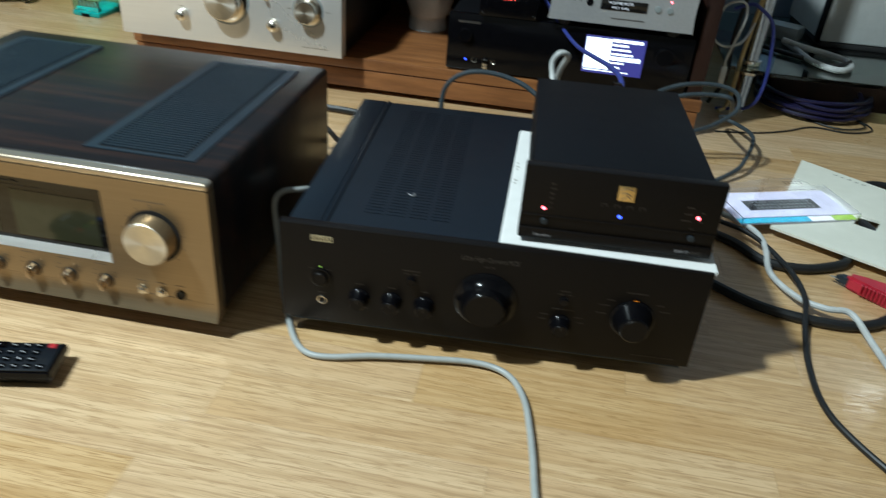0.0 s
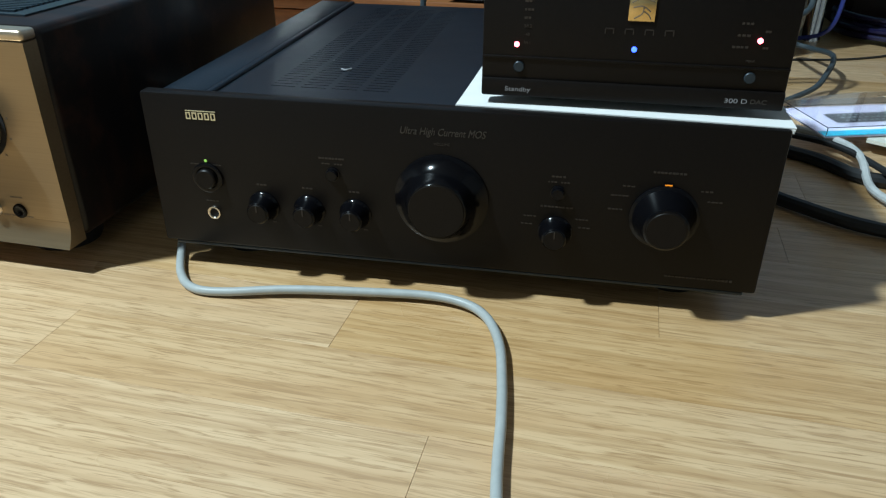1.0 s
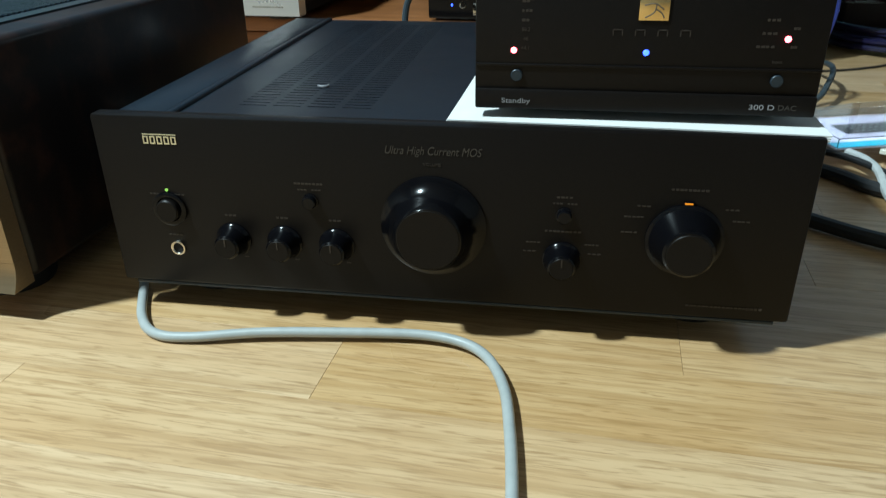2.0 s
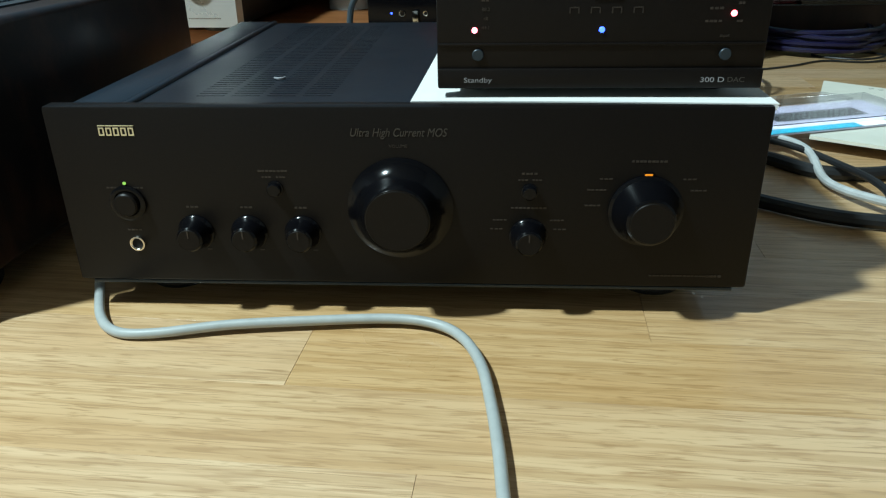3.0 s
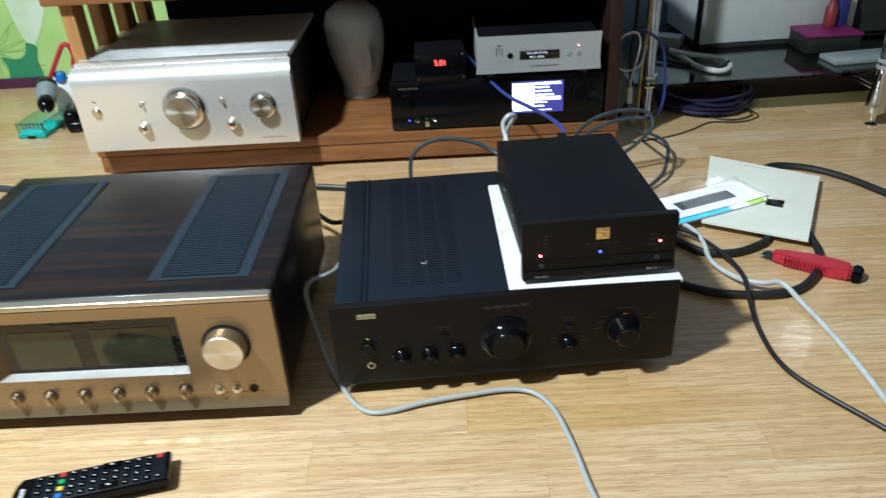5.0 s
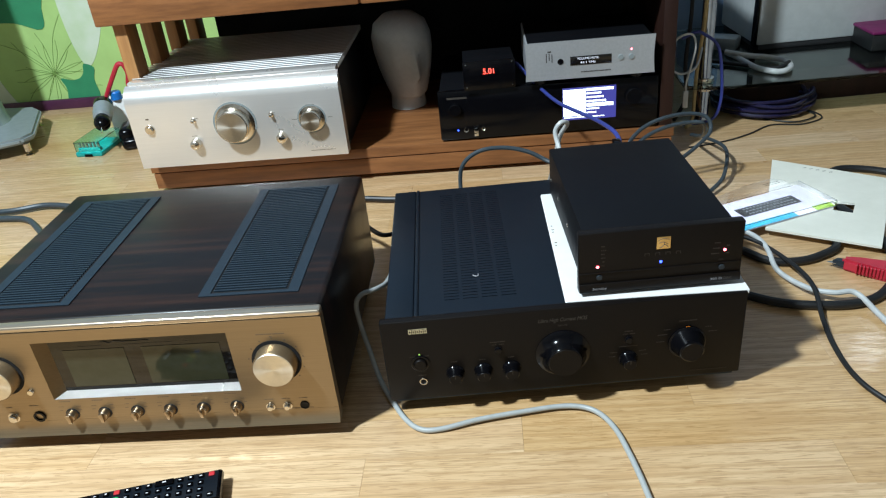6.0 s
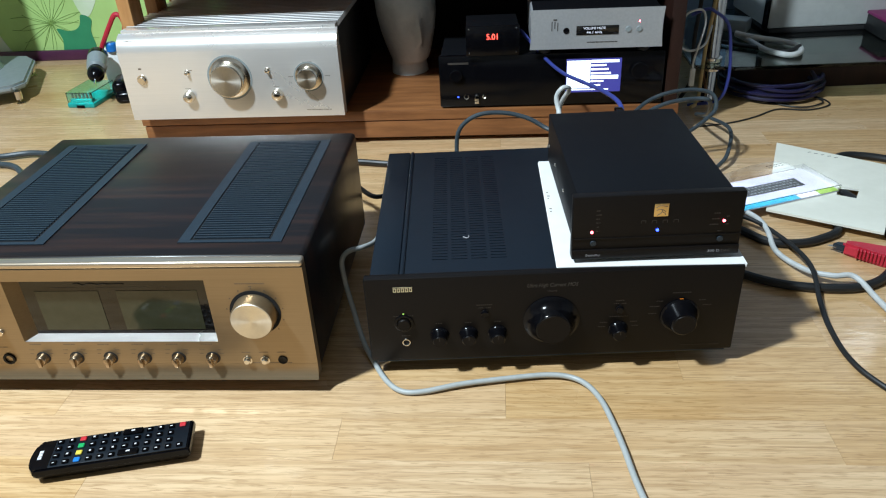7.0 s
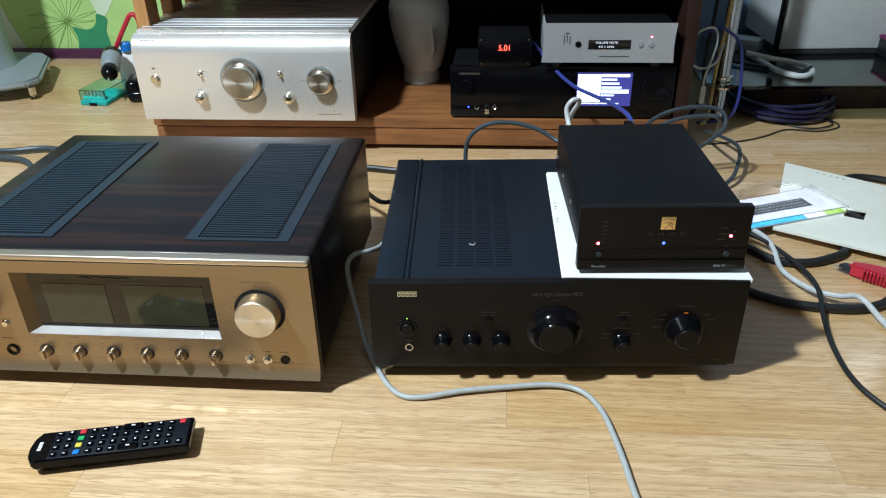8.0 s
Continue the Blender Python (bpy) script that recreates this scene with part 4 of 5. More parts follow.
def white_converter():
    a = thing("headphone_converter", "silver-white converter with small lit display on the player", "converter", 0.2620, 0.719, ZB + 0.1080, ROOM)
    a.scale = (0.99, 0.99, 0.99)
    W = 0.252
    part("shell", boxed(0.003, W - 0.003, 0.004, 0.21, 0.0125, 0.0835, 0.004, 3), WHITEMETAL, a)
    part("face_plate", waisted(W, 0.0120, 0.0865, 0.0022), WHITEMETAL, a, "silver-white front with waisted ends")
    part("top_plate", boxed(0.006, W - 0.006, 0.012, 0.205, 0.0838, 0.0852, 0.0006), CRINKLE, a, "black top plate")
    d = part("display", boxed(0.088, 0.168, -0.001, 0.001, 0.038, 0.0555, 0.0004), DARKGLASS, a, "small dark display with pale letters")
    text("readout", "VOLUME MUTE", 0.0062, OLED, d, on_front(0.122, -0.0013, 0.0505), 0.042)
    text("readout", "44.1 kHz", 0.0062, OLED, d, on_front(0.122, -0.0013, 0.0428), 0.030)
    part("socket", knob(0.069, 0, 0.047, [(0, 0.0006), (0.0036, 0.0006), (0.0055, 0.0012), (0.006, 0)], 20), GLOSSBLACK, a)
    for x in (0.186, 0.206):
        part("push_button", knob(x, 0, 0.047, [(0.0055, 0), (0.005, 0.002), (0, 0.002)], 20), GREYMETAL, a)
    part("red_led", knob(0.206, 0, 0.0615, [(0.0018, 0), (0, 0.001)], 10), LEDRED, a)
    tagged(part("lettering", bars(-0.0001, [(0.138, 0.024, 0.058, 0.0022), (0.0415, 0.056, 0.0016, 0.018), (0.047, 0.058, 0.0016, 0.014), (0.0525, 0.055, 0.0016, 0.016), (0.0475, 0.068, 0.007, 0.0026)], 0.0003), PRINT, a), kind="stuff")
    for x in (0.03, W - 0.03):
        for y in (0.03, 0.18):
            part("foot", lathe(bmesh.new(), [(0, 0), (0.012, 0), (0.012, 0.0138), (0, 0.0138)], pose(x, y, -0.0008), 18), RUBBER, a)


def clock_box():
    a = thing("digital_clock", "small black box with red lit digits on the player", "clock", 0.1410, 0.731, ZB + 0.1078, ROOM + 2)
    a.scale = (0.97, 0.97, 0.97)
    part("case", boxed(0, 0.104, 0.003, 0.10, 0.003, 0.060, 0.002), CRINKLE, a)
    f = part("face_plate", boxed(-0.001, 0.105, 0, 0.0028, 0.002, 0.061, 0.001), GLOSSBLACK, a)
    text("digits", "5.01", 0.016, DIGITS, f, on_front(0.052, -0.0004, 0.039), 0.022)
    for x in (0.005, 0.099):
        for z in (0.008, 0.055):
            part("screw", knob(x, 0, z, [(0.0022, 0), (0.0018, 0.0012), (0, 0.0015)], 12), STEEL, f)
    for x in (0.015, 0.09):
        for y in (0.02, 0.085):
            part("foot", lathe(bmesh.new(), [(0, 0), (0.006, 0), (0.006, 0.0035), (0, 0.0035)], pose(x, y, -0.0005), 14), RUBBER, a)


network_player()
white_converter()
clock_box()


# ---- remote control on the floor ----
def remote():
    a = thing("remote_control", "black plastic remote control with small coloured keys on the floor", "remote control", -0.2685, -0.1265, 0.0, 9.5)
    a.scale = (0.965, 1.0, 1.0)
    hl, hw = 0.0875, 0.0235
    bm = bmesh.new()
    outline = [(-hl + 0.008, -hw), (hl, -hw), (hl, hw), (-hl + 0.008, hw), (-hl + 0.002, hw * 0.6), (-hl, 0), (-hl + 0.002, -hw * 0.6)]
    low = [bm.verts.new((x * 0.93, y * 0.75, 0.002)) for x, y in outline]
    mid = [bm.verts.new((x, y, 0.012)) for x, y in outline]
    top = [bm.verts.new((x * 0.992, y * 0.95, 0.0205)) for x, y in outline]
    bm.faces.new(low[::-1])
    bm.faces.new(top)
    for p, q in ((low, mid), (mid, top)):
        for i in range(7):
            bm.faces.new((p[i], p[(i + 1) % 7], q[(i + 1) % 7], q[i]))
    bmesh.ops.bevel(bm, geom=list(bm.edges), offset=0.0016, segments=2, affect="EDGES")
    part("shell", bm, GLOSSBLACK, a)
    zt = 0.0206
    deck = part("key_deck", boxed(-0.063, 0.083, -0.0205, 0.0205, zt - 0.0006, zt + 0.0002, 0.0003), BLACKTOP, a)
    bm = bmesh.new()
    marks = bmesh.new()
    colour_keys = {(2, 3): BTNRED, (2, 2): BTNGREEN, (2, 1): BTNYELLOW, (2, 0): BTNBLUE}
    for i in range(12):
        x = -0.0575 + 0.0121 * i
        for j in range(4):
            y = -0.0155 + 0.0103 * j
            if i in (6, 7) and j in (0, 3):
                if i == 6:
                    box(bm, x - 0.005, x + 0.0165, y - 0.004, y + 0.004, zt, zt + 0.003, 0.0008, 1)
                    box(marks, x + 0.004, x + 0.008, y - 0.001, y + 0.001, zt + 0.0029, zt + 0.0032)
                continue
            if i == 11 and j in (1, 2):
                continue
            key = colour_keys.get((i, j))
            if i == 11 and j == 3:
                key = BTNRED
            kb = bmesh.new() if key else bm
            box(kb, x - 0.0034, x + 0.0034, y - 0.0030, y + 0.0030, zt, zt + 0.0022, 0.0007, 1)
            if key:
                part("key", kb, key, deck, "coloured key")
            else:
                box(marks, x - 0.0011 - 0.0006 * ((i + j) % 2), x + 0.0010, y - 0.0013, y - 0.0002 + 0.0010 * ((i * j) % 2), zt + 0.0021, zt + 0.0024)
    tagged(part("keys", bm, GLOSSBLACK, deck), kind="stuff")
    tagged(part("key_marks", marks, PRINTWHITE, deck), kind="stuff")
    bm = bmesh.new()
    for y in (-0.0045, 0.0, 0.0045):
        box(bm, -0.0775, -0.0735, y - 0.0018, y + 0.0018, zt - 0.0002, zt + 0.0003)
    tagged(part("maker_mark", bm, PRINTWHITE, a), kind="stuff")


remote()


# ---- cables ----
def cable(name, points, r, mat, label, seg=8, res=6):
    group = name.replace("_", " ") + "s" if name in ("dark_cable", "white_cable", "slate_cable", "mains_cable", "blue_cable") else ""
    return single(name, tube(bmesh.new(), points, r, seg, res), mat, label, "cable", group=group)


cable("grey_cable", [(-0.004, 0.385, 0.045), (0.001, 0.30, 0.062), (0.001, 0.22, 0.078), (-0.002, 0.165, 0.094), (-0.014, 0.134, 0.104), (-0.031, 0.121, 0.106), (-0.040, 0.115, 0.095), (-0.038, 0.108, 0.070), (-0.030, 0.093, 0.040), (-0.016, 0.058, 0.012), (0.002, 0.018, 0.004), (0.021, -0.019, 0.0036), (0.040, -0.037, 0.0036), (0.066, -0.039, 0.0045), (0.110, -0.030, 0.006), (0.163, -0.023, 0.006), (0.210, -0.019, 0.006), (0.238, -0.024, 0.006), (0.256, -0.039, 0.006), (0.268, -0.067, 0.006), (0.274, -0.103, 0.006), (0.278, -0.142, 0.006), (0.281, -0.187, 0.006), (0.290, -0.269, 0.006), (0.300, -0.457, 0.005)], 0.0033, GREYCABLE, "grey round cable curling over the wooden floor", 12, 8)


def blade_mesh(points, z0, z1, bevel=0.0):
    """A flat plate with the given plan outline."""
    bm = bmesh.new()
    low = [bm.verts.new((x, y, z0)) for x, y in points]
    top = [bm.verts.new((x, y, z1)) for x, y in points]
    bm.faces.new(low[::-1])
    bm.faces.new(top)
    n = len(points)
    for i in range(n):
        bm.faces.new((low[i], low[(i + 1) % n], top[(i + 1) % n], top[i]))
    if bevel:
        bmesh.ops.bevel(bm, geom=list(bm.edges), offset=bevel, segments=2, affect="EDGES")
    return bm


# ---- cables behind and beside the amplifiers ----
cable("dark_cable", [(0.115, 0.385, 0.061), (0.114, 0.422, 0.107), (0.12, 0.428, 0.147), (0.148, 0.428, 0.17), (0.189, 0.428, 0.173), (0.23, 0.422, 0.164), (0.266, 0.406, 0.148), (0.301, 0.353, 0.161), (0.312, 0.309, 0.176)], 0.0036, SLATECABLE,
      "dark grey cable arching behind the black amplifier", 10)
cable("white_cable", [(0.269, 0.309, 0.181), (0.268, 0.342, 0.2), (0.265, 0.353, 0.22), (0.272, 0.353, 0.233), (0.281, 0.358, 0.233), (0.285, 0.369, 0.224), (0.277, 0.395, 0.192), (0.269, 0.45, 0.102), (0.258, 0.536, 0.021), (0.196, 0.605, 0.006)], 0.0036, WHITECABLE,
      "white cable looping up behind the small converter", 10)
cable("blue_cable", [(0.249, 0.823, 0.203), (0.252, 0.784, 0.21), (0.26, 0.758, 0.204), (0.293, 0.736, 0.169), (0.315, 0.646, 0.166), (0.337, 0.536, 0.181), (0.349, 0.428, 0.201), (0.356, 0.342, 0.211), (0.356, 0.309, 0.196)], 0.0034, BLUECABLE,
      "blue network cable drooping over the player's screen", 10)
single("cable_plug", boxed(0.344, 0.356, 0.3015, 0.322, 0.2, 0.2135, 0.002), GLOSSBLACK, "black cable plug at the back of the converter", "plug")
cable("slate_cable", [(0.378, 0.309, 0.181), (0.393, 0.385, 0.166), (0.42, 0.514, 0.128), (0.454, 0.558, 0.134), (0.493, 0.568, 0.145), (0.542, 0.579, 0.145), (0.574, 0.574, 0.136), (0.576, 0.558, 0.114), (0.539, 0.525, 0.099), (0.494, 0.471, 0.102), (0.443, 0.395, 0.116), (0.403, 0.309, 0.166)], 0.0036, SLATECABLE,
      "slate grey cable looping behind the converter", 10)
cable("slate_cable", [(0.363, 0.309, 0.166), (0.388, 0.385, 0.151), (0.423, 0.504, 0.115), (0.456, 0.547, 0.12), (0.495, 0.558, 0.131), (0.542, 0.568, 0.132), (0.567, 0.568, 0.127), (0.586, 0.623, 0.082), (0.609, 0.755, 0.032), (0.641, 0.754, 0.022), (0.649, 0.667, 0.032), (0.62, 0.581, 0.026), (0.59, 0.539, 0.014), (0.503, 0.462, 0.008), (0.442, 0.428, 0.031), (0.401, 0.377, 0.051)], 0.0037, SLATECABLE,
      "slate grey cable looping down to the floor", 10)
cable("mains_cable", [(0.432, 0.385, 0.051), (0.462, 0.377, 0.031), (0.502, 0.354, 0.008), (0.551, 0.312, 0.007), (0.576, 0.276, 0.007), (0.602, 0.264, 0.007), (0.634, 0.264, 0.007), (0.665, 0.275, 0.007), (0.691, 0.29, 0.007), (0.704, 0.311, 0.007), (0.712, 0.354, 0.007), (0.695, 0.419, 0.007), (0.665, 0.462, 0.007)], 0.0066, DARKCABLE,
      "thick black mains cable running under the white board", 10)
cable("mains_cable", [(0.421, 0.381, 0.031), (0.451, 0.311, 0.008), (0.476, 0.226, 0.007), (0.512, 0.185, 0.007), (0.558, 0.154, 0.007), (0.617, 0.14, 0.007), (0.659, 0.141, 0.007), (0.694, 0.157, 0.007), (0.735, 0.198, 0.007), (0.757, 0.24, 0.007), (0.767, 0.279, 0.007), (0.777, 0.351, 0.007), (0.763, 0.426, 0.007)], 0.0064, DARKCABLE,
      "thick black mains cable curving round the red knife", 10)
cable("mains_cable", [(0.768, 0.516, 0.007), (0.805, 0.56, 0.007), (0.845, 0.576, 0.007), (0.902, 0.55, 0.007), (0.944, 0.499, 0.007), (0.973, 0.436, 0.007), (1.02, 0.32, 0.007)], 0.0064, DARKCABLE,
      "thick black mains cable running out from under the white board", 10)
cable("black_cable", [(0.442, 0.377, 0.056), (0.502, 0.369, 0.021), (0.567, 0.329, 0.018), (0.596, 0.263, 0.018), (0.602, 0.178, 0.022), (0.589, 0.11, 0.008), (0.579, 0.057, 0.004), (0.575, -0.006, 0.004), (0.59, -0.057, 0.004), (0.639, -0.141, 0.004), (0.695, -0.241, 0.004)], 0.0034, DARKCABLE,
      "thin black cable crossing the floor", 10)
cable("white_cable", [(0.432, 0.377, 0.061), (0.502, 0.401, 0.021), (0.571, 0.357, 0.016), (0.585, 0.301, 0.018), (0.582, 0.242, 0.007), (0.599, 0.181, 0.012), (0.625, 0.157, 0.016), (0.652, 0.151, 0.017), (0.665, 0.109, 0.007), (0.67, 0.047, 0.005), (0.67, -0.016, 0.005), (0.666, -0.092, 0.005), (0.656, -0.2, 0.005)], 0.0040, WHITECABLE,
      "white cable lying across black cables on the floor", 10)
cable("dark_cable", [(-1.062, 0.763, 0.008), (-0.87, 0.74, 0.01), (-0.772, 0.753, 0.01), (-0.658, 0.695, 0.01), (-0.526, 0.538, 0.021), (-0.438, 0.402, 0.051)], 0.0062, SLATECABLE, "dark grey cable behind the wood-cased amplifier", 10)
cable("dark_cable", [(-1.06, 0.741, 0.006), (-0.858, 0.709, 0.008), (-0.794, 0.69, 0.008), (-0.739, 0.628, 0.008), (-0.627, 0.483, 0.021), (-0.49, 0.404, 0.051)], 0.0062, SLATECABLE, "dark grey cable behind the wood-cased amplifier", 10)
cable("dark_cable", [(-0.176, 0.649, 0.006), (-0.084, 0.64, 0.008), (-0.022, 0.624, 0.008), (0.072, 0.61, 0.008), (0.155, 0.572, 0.008), (0.238, 0.539, 0.008), (0.269, 0.451, 0.01), (0.249, 0.373, 0.041)], 0.0058, DARKCABLE, "black cable on the floor behind the amplifiers", 10)
cable("dark_cable", [(-0.15, 0.385, 0.101), (-0.11, 0.439, 0.091), (-0.063, 0.428, 0.061), (-0.027, 0.385, 0.056), (0, 0.374, 0.061)], 0.004, DARKCABLE, "black cable between the two amplifiers", 8)
single("cable_plug", boxed(0.171, 0.196, 0.571, 0.581, 0.0, 0.012, 0.002), WHITECABLE, "pale cable plug lying on the floor", "plug")


# ---- board, blister pack and knife ----
def white_board():
    a = thing("white_board", "cream-white flat board with a dark slot on the floor", "board")
    out = [(0.727, 0.625), (0.888, 0.494), (0.750, 0.266), (0.608, 0.357)]
    slot = [(0.755, 0.428), (0.783, 0.414), (0.763, 0.382), (0.738, 0.398)]
    z0, z1 = 0.0132, 0.0168
    bm = bmesh.new()
    rings = [[bm.verts.new((x, y, z)) for x, y in pts] for pts, z in ((out, z0), (out, z1), (slot, z1), (slot, z0))]
    for p, q in ((0, 1), (1, 2), (2, 3), (3, 0)):
        for i in range(4):
            j = (i + 1) % 4
            bm.faces.new((rings[p][i], rings[p][j], rings[q][j], rings[q][i]))
    part("plate", bm, CREAM, a)
    bm = bmesh.new()
    for k in range(5):
        f = 0.30 + 0.055 * k
        x, y = 0.727 + 0.161 * f - 0.008, 0.625 - 0.131 * f - 0.012
        box(bm, x - 0.003, x + 0.003, y - 0.0007, y + 0.0007, z1, z1 + 0.0002)
    tagged(part("print", bm, PRINT, a), kind="stuff")


white_board()


def blister_pack():
    a = thing("blister_pack", "clear blister pack with printed remote control card", "package", 0.655, 0.413, 0.0258, 20)
    a.matrix_world = pose(0.638, 0.426, 0.0195, 1.5, 0.5, 19)
    hx, hy = 0.097, 0.052
    card = part("card", boxed(-hx, hx, -hy, hy * 0.72, 0, 0.0016), LILAC, a, "printed lilac card")
    part("stripe", boxed(-hx, 0.02, -hy, -hy + 0.015, 0.0017, 0.0021), CYAN, card)
    part("stripe", boxed(0.022, 0.058, -hy, -hy + 0.014, 0.0017, 0.0021), PAPER, card)
    part("stripe", boxed(0.06, hx, -hy, -hy + 0.015, 0.0017, 0.0021), LIME, card)
    pic = part("picture", boxed(-0.06, 0.06, -0.016, 0.012, 0.0017, 0.0021), RUBBER, card, "printed picture of a remote control")
    bm = bmesh.new()
    for i in range(14):
        for j in range(3):
            x, y = -0.044 + 0.0072 * i, -0.0105 + 0.0085 * j
            box(bm, x - 0.0022, x + 0.0018, y - 0.0014, y + 0.001 + 0.001 * ((i + j) % 2), 0.0021, 0.0024)
    tagged(part("picture_keys", bm, GREYMETAL, pic), kind="stuff")
    # hollow clear tray over the card with a hanging tab
    bm = bmesh.new()
    box(bm, -hx, hx + 0.002, -hy, hy * 0.72, 0.011, 0.0118, 0.0003, 1)
    box(bm, -hx, -hx + 0.0008, -hy, hy * 0.72, 0.0022, 0.011)
    box(bm, hx + 0.0012, hx + 0.002, -hy, hy * 0.72, 0.0022, 0.011)
    box(bm, -hx, hx, -hy, -hy + 0.0008, 0.0022, 0.011)
    tray = part("clear_tray", bm, CLEARPLASTIC, a, "clear plastic tray")
    tab = part("hang_tab", blade_mesh([(-hx, hy * 0.73), (hx * 0.9, hy * 0.73), (hx * 0.92, hy * 1.2), (hx * 0.78, hy * 1.5), (0.02, hy * 1.5), (-hx * 0.7, hy * 1.2)], 0.003, 0.0038), CLEARPLASTIC, a, "clear hanging tab")
    bm = bmesh.new()
    for i in range(5):
        box(bm, 0.045 + 0.007 * i, 0.049 + 0.007 * i, 0.058, 0.0595, 0.0039, 0.0041)
        box(bm, 0.045 + 0.007 * i, 0.05 + 0.007 * i, 0.064, 0.0655, 0.0039, 0.0041)
    tagged(part("tab_print", bm, PRINT, tab), kind="stuff")
    tray.visible_shadow = False
    tab.visible_shadow = False


blister_pack()


def knife():
    a = thing("utility_knife", "red plastic utility knife with ribbed grip on the floor", "knife", 0.665, 0.252, 0.0, -36)
    a.scale = (0.93, 0.93, 1.0)
    prof = [(0.018, -0.007), (0.03, -0.011), (0.075, -0.0145), (0.12, -0.016), (0.143, -0.018), (0.143, 0.014), (0.12, 0.0145), (0.075, 0.0145), (0.04, 0.013), (0.018, 0.006)]
    part("handle", blade_mesh(prof, 0.001, 0.0205, 0.004), RED, a)
    part("blade", blade_mesh([(-0.004, -0.005), (0.0, -0.0062), (0.022, -0.006), (0.022, 0.003), (0.008, 0.004)], 0.009, 0.0098), STEEL, a, "short steel blade")
    part("nose", blade_mesh([(0.004, -0.005), (0.022, -0.0085), (0.022, 0.0068), (0.01, 0.005)], 0.006, 0.015, 0.001), SLATE, a)
    for i in range(13):
        x = 0.04 + 0.0052 * i
        part("rib", boxed(x, x + 0.0026, -0.0170 - 0.00003 * i, -0.010, 0.004, 0.0195, 0.0008, 1), RED, a)
    part("end_cap", blade_mesh([(0.1432, -0.0185), (0.158, -0.0165), (0.161, 0.0), (0.158, 0.011), (0.1432, 0.0145)], 0.0005, 0.020, 0.003), GLOSSBLACK, a, "black end cap")


knife()


# ---- glass stand with its things ----
def glass_stand():
    a = thing("glass_stand", "chrome and glass stand on a dark brown base", "stand", 0.0, 0.0, 0, 0)
    part("pole", lathe(bmesh.new(), [(0, 0), (0.016, 0), (0.016, 0.006), (0.0145, 0.009), (0.0145, 0.95), (0, 0.95)], pose(0.679, 0.906, 0), 28), STEEL, a, "chrome tube")
    part("clamp", lathe(bmesh.new(), [(0.0146, 0), (0.021, 0.001), (0.021, 0.009), (0.0146, 0.010)], pose(0.679, 0.906, 0.0765), 28), STEEL, a)
    part("clamp", lathe(bmesh.new(), [(0.0146, 0), (0.021, 0.001), (0.021, 0.009), (0.0146, 0.010)], pose(0.679, 0.906, 0.0962), 28), STEEL, a)
    g = part("shelf", blade_mesh([(0.630, 0.882), (0.712, 0.854), (1.774, 0.827), (1.80, 1.354), (0.666, 1.376)], 0.0875, 0.0958, 0.0015), SHELFGLASS, a, "greenish glass shelf")
    part("base", boxed(0.755, 1.82, 0.978, 1.36, 0.0, 0.073, 0.003), DARKWOOD, a, "dark brown wooden base")
    part("pole", lathe(bmesh.new(), [(0, 0), (0.016, 0), (0.0125, 0.009), (0.0125, 0.95), (0, 0.95)], pose(1.717, 0.876, 0), 24), STEEL, a, "chrome tube")
    # front leg: spike on a disc, flared sleeve, tube, arm to the shelf
    leg = part("front_leg", lathe(bmesh.new(), [(0, 0.030), (0.020, 0.032), (0.022, 0.036), (0.0205, 0.050), (0.0165, 0.085), (0.0140, 0.118), (0.0135, 0.122), (0.0135, 0.95), (0, 0.95)], pose(1.145, 0.761, 0), 32), STEEL, a, "chrome leg with a flared sleeve")
    part("spike", lathe(bmesh.new(), [(0, 0.0035), (0.004, 0.008), (0.0075, 0.014), (0.0075, 0.0298), (0, 0.0298)], pose(1.145, 0.761, 0), 20), STEEL, leg)
    part("spike_disc", lathe(bmesh.new(), [(0, 0), (0.012, 0), (0.012, 0.003), (0, 0.0036)], pose(1.145, 0.761, 0), 20), STEEL, leg)
    for z in (0.128, 0.142):
        part("ring", lathe(bmesh.new(), [(0.0137, 0), (0.0165, 0.001), (0.0165, 0.007), (0.0137, 0.008)], pose(1.145, 0.761, z), 28), WHITEMETAL, leg)
    part("shelf_arm", boxed(1.138, 1.152, 0.7735, 0.89, 0.077, 0.0873, 0.002), STEEL, leg)
    for x, y in ((0.82, 1.32), (1.64, 1.32), (1.64, 1.06)):
        part("pad", lathe(bmesh.new(), [(0, 0), (0.015, 0), (0.015, 0.0144), (0, 0.0144)], pose(x, y, 0.073), 14), STEEL, a)


glass_stand()


def grey_unit():
    a = thing("grey_box", "large light grey plastic box with a dark edge on glass", "box", 0, 0, 0.0959)
    part("shell", boxed(0.868, 1.265, 1.10, 1.35, 0.012, 0.46, 0.006), GREYPLASTIC, a)
    part("corner_trim", boxed(0.862, 0.8675, 1.096, 1.12, 0.01, 0.46, 0.001), GLOSSBLACK, a)
    part("foot_rail", boxed(0.875, 1.255, 1.104, 1.345, 0.0, 0.0118, 0.001), RUBBER, a)


grey_unit()


def dark_unit():
    a = thing("black_box", "tall black box beside the light grey box on glass", "box", 0, 0, 0.0959)
    part("shell", boxed(1.275, 1.70, 1.12, 1.35, 0.010, 0.46, 0.006), RUBBER, a)
    part("foot_rail", boxed(1.285, 1.69, 1.13, 1.34, 0.0, 0.0098, 0.001), SHADEBLACK, a)


dark_unit()


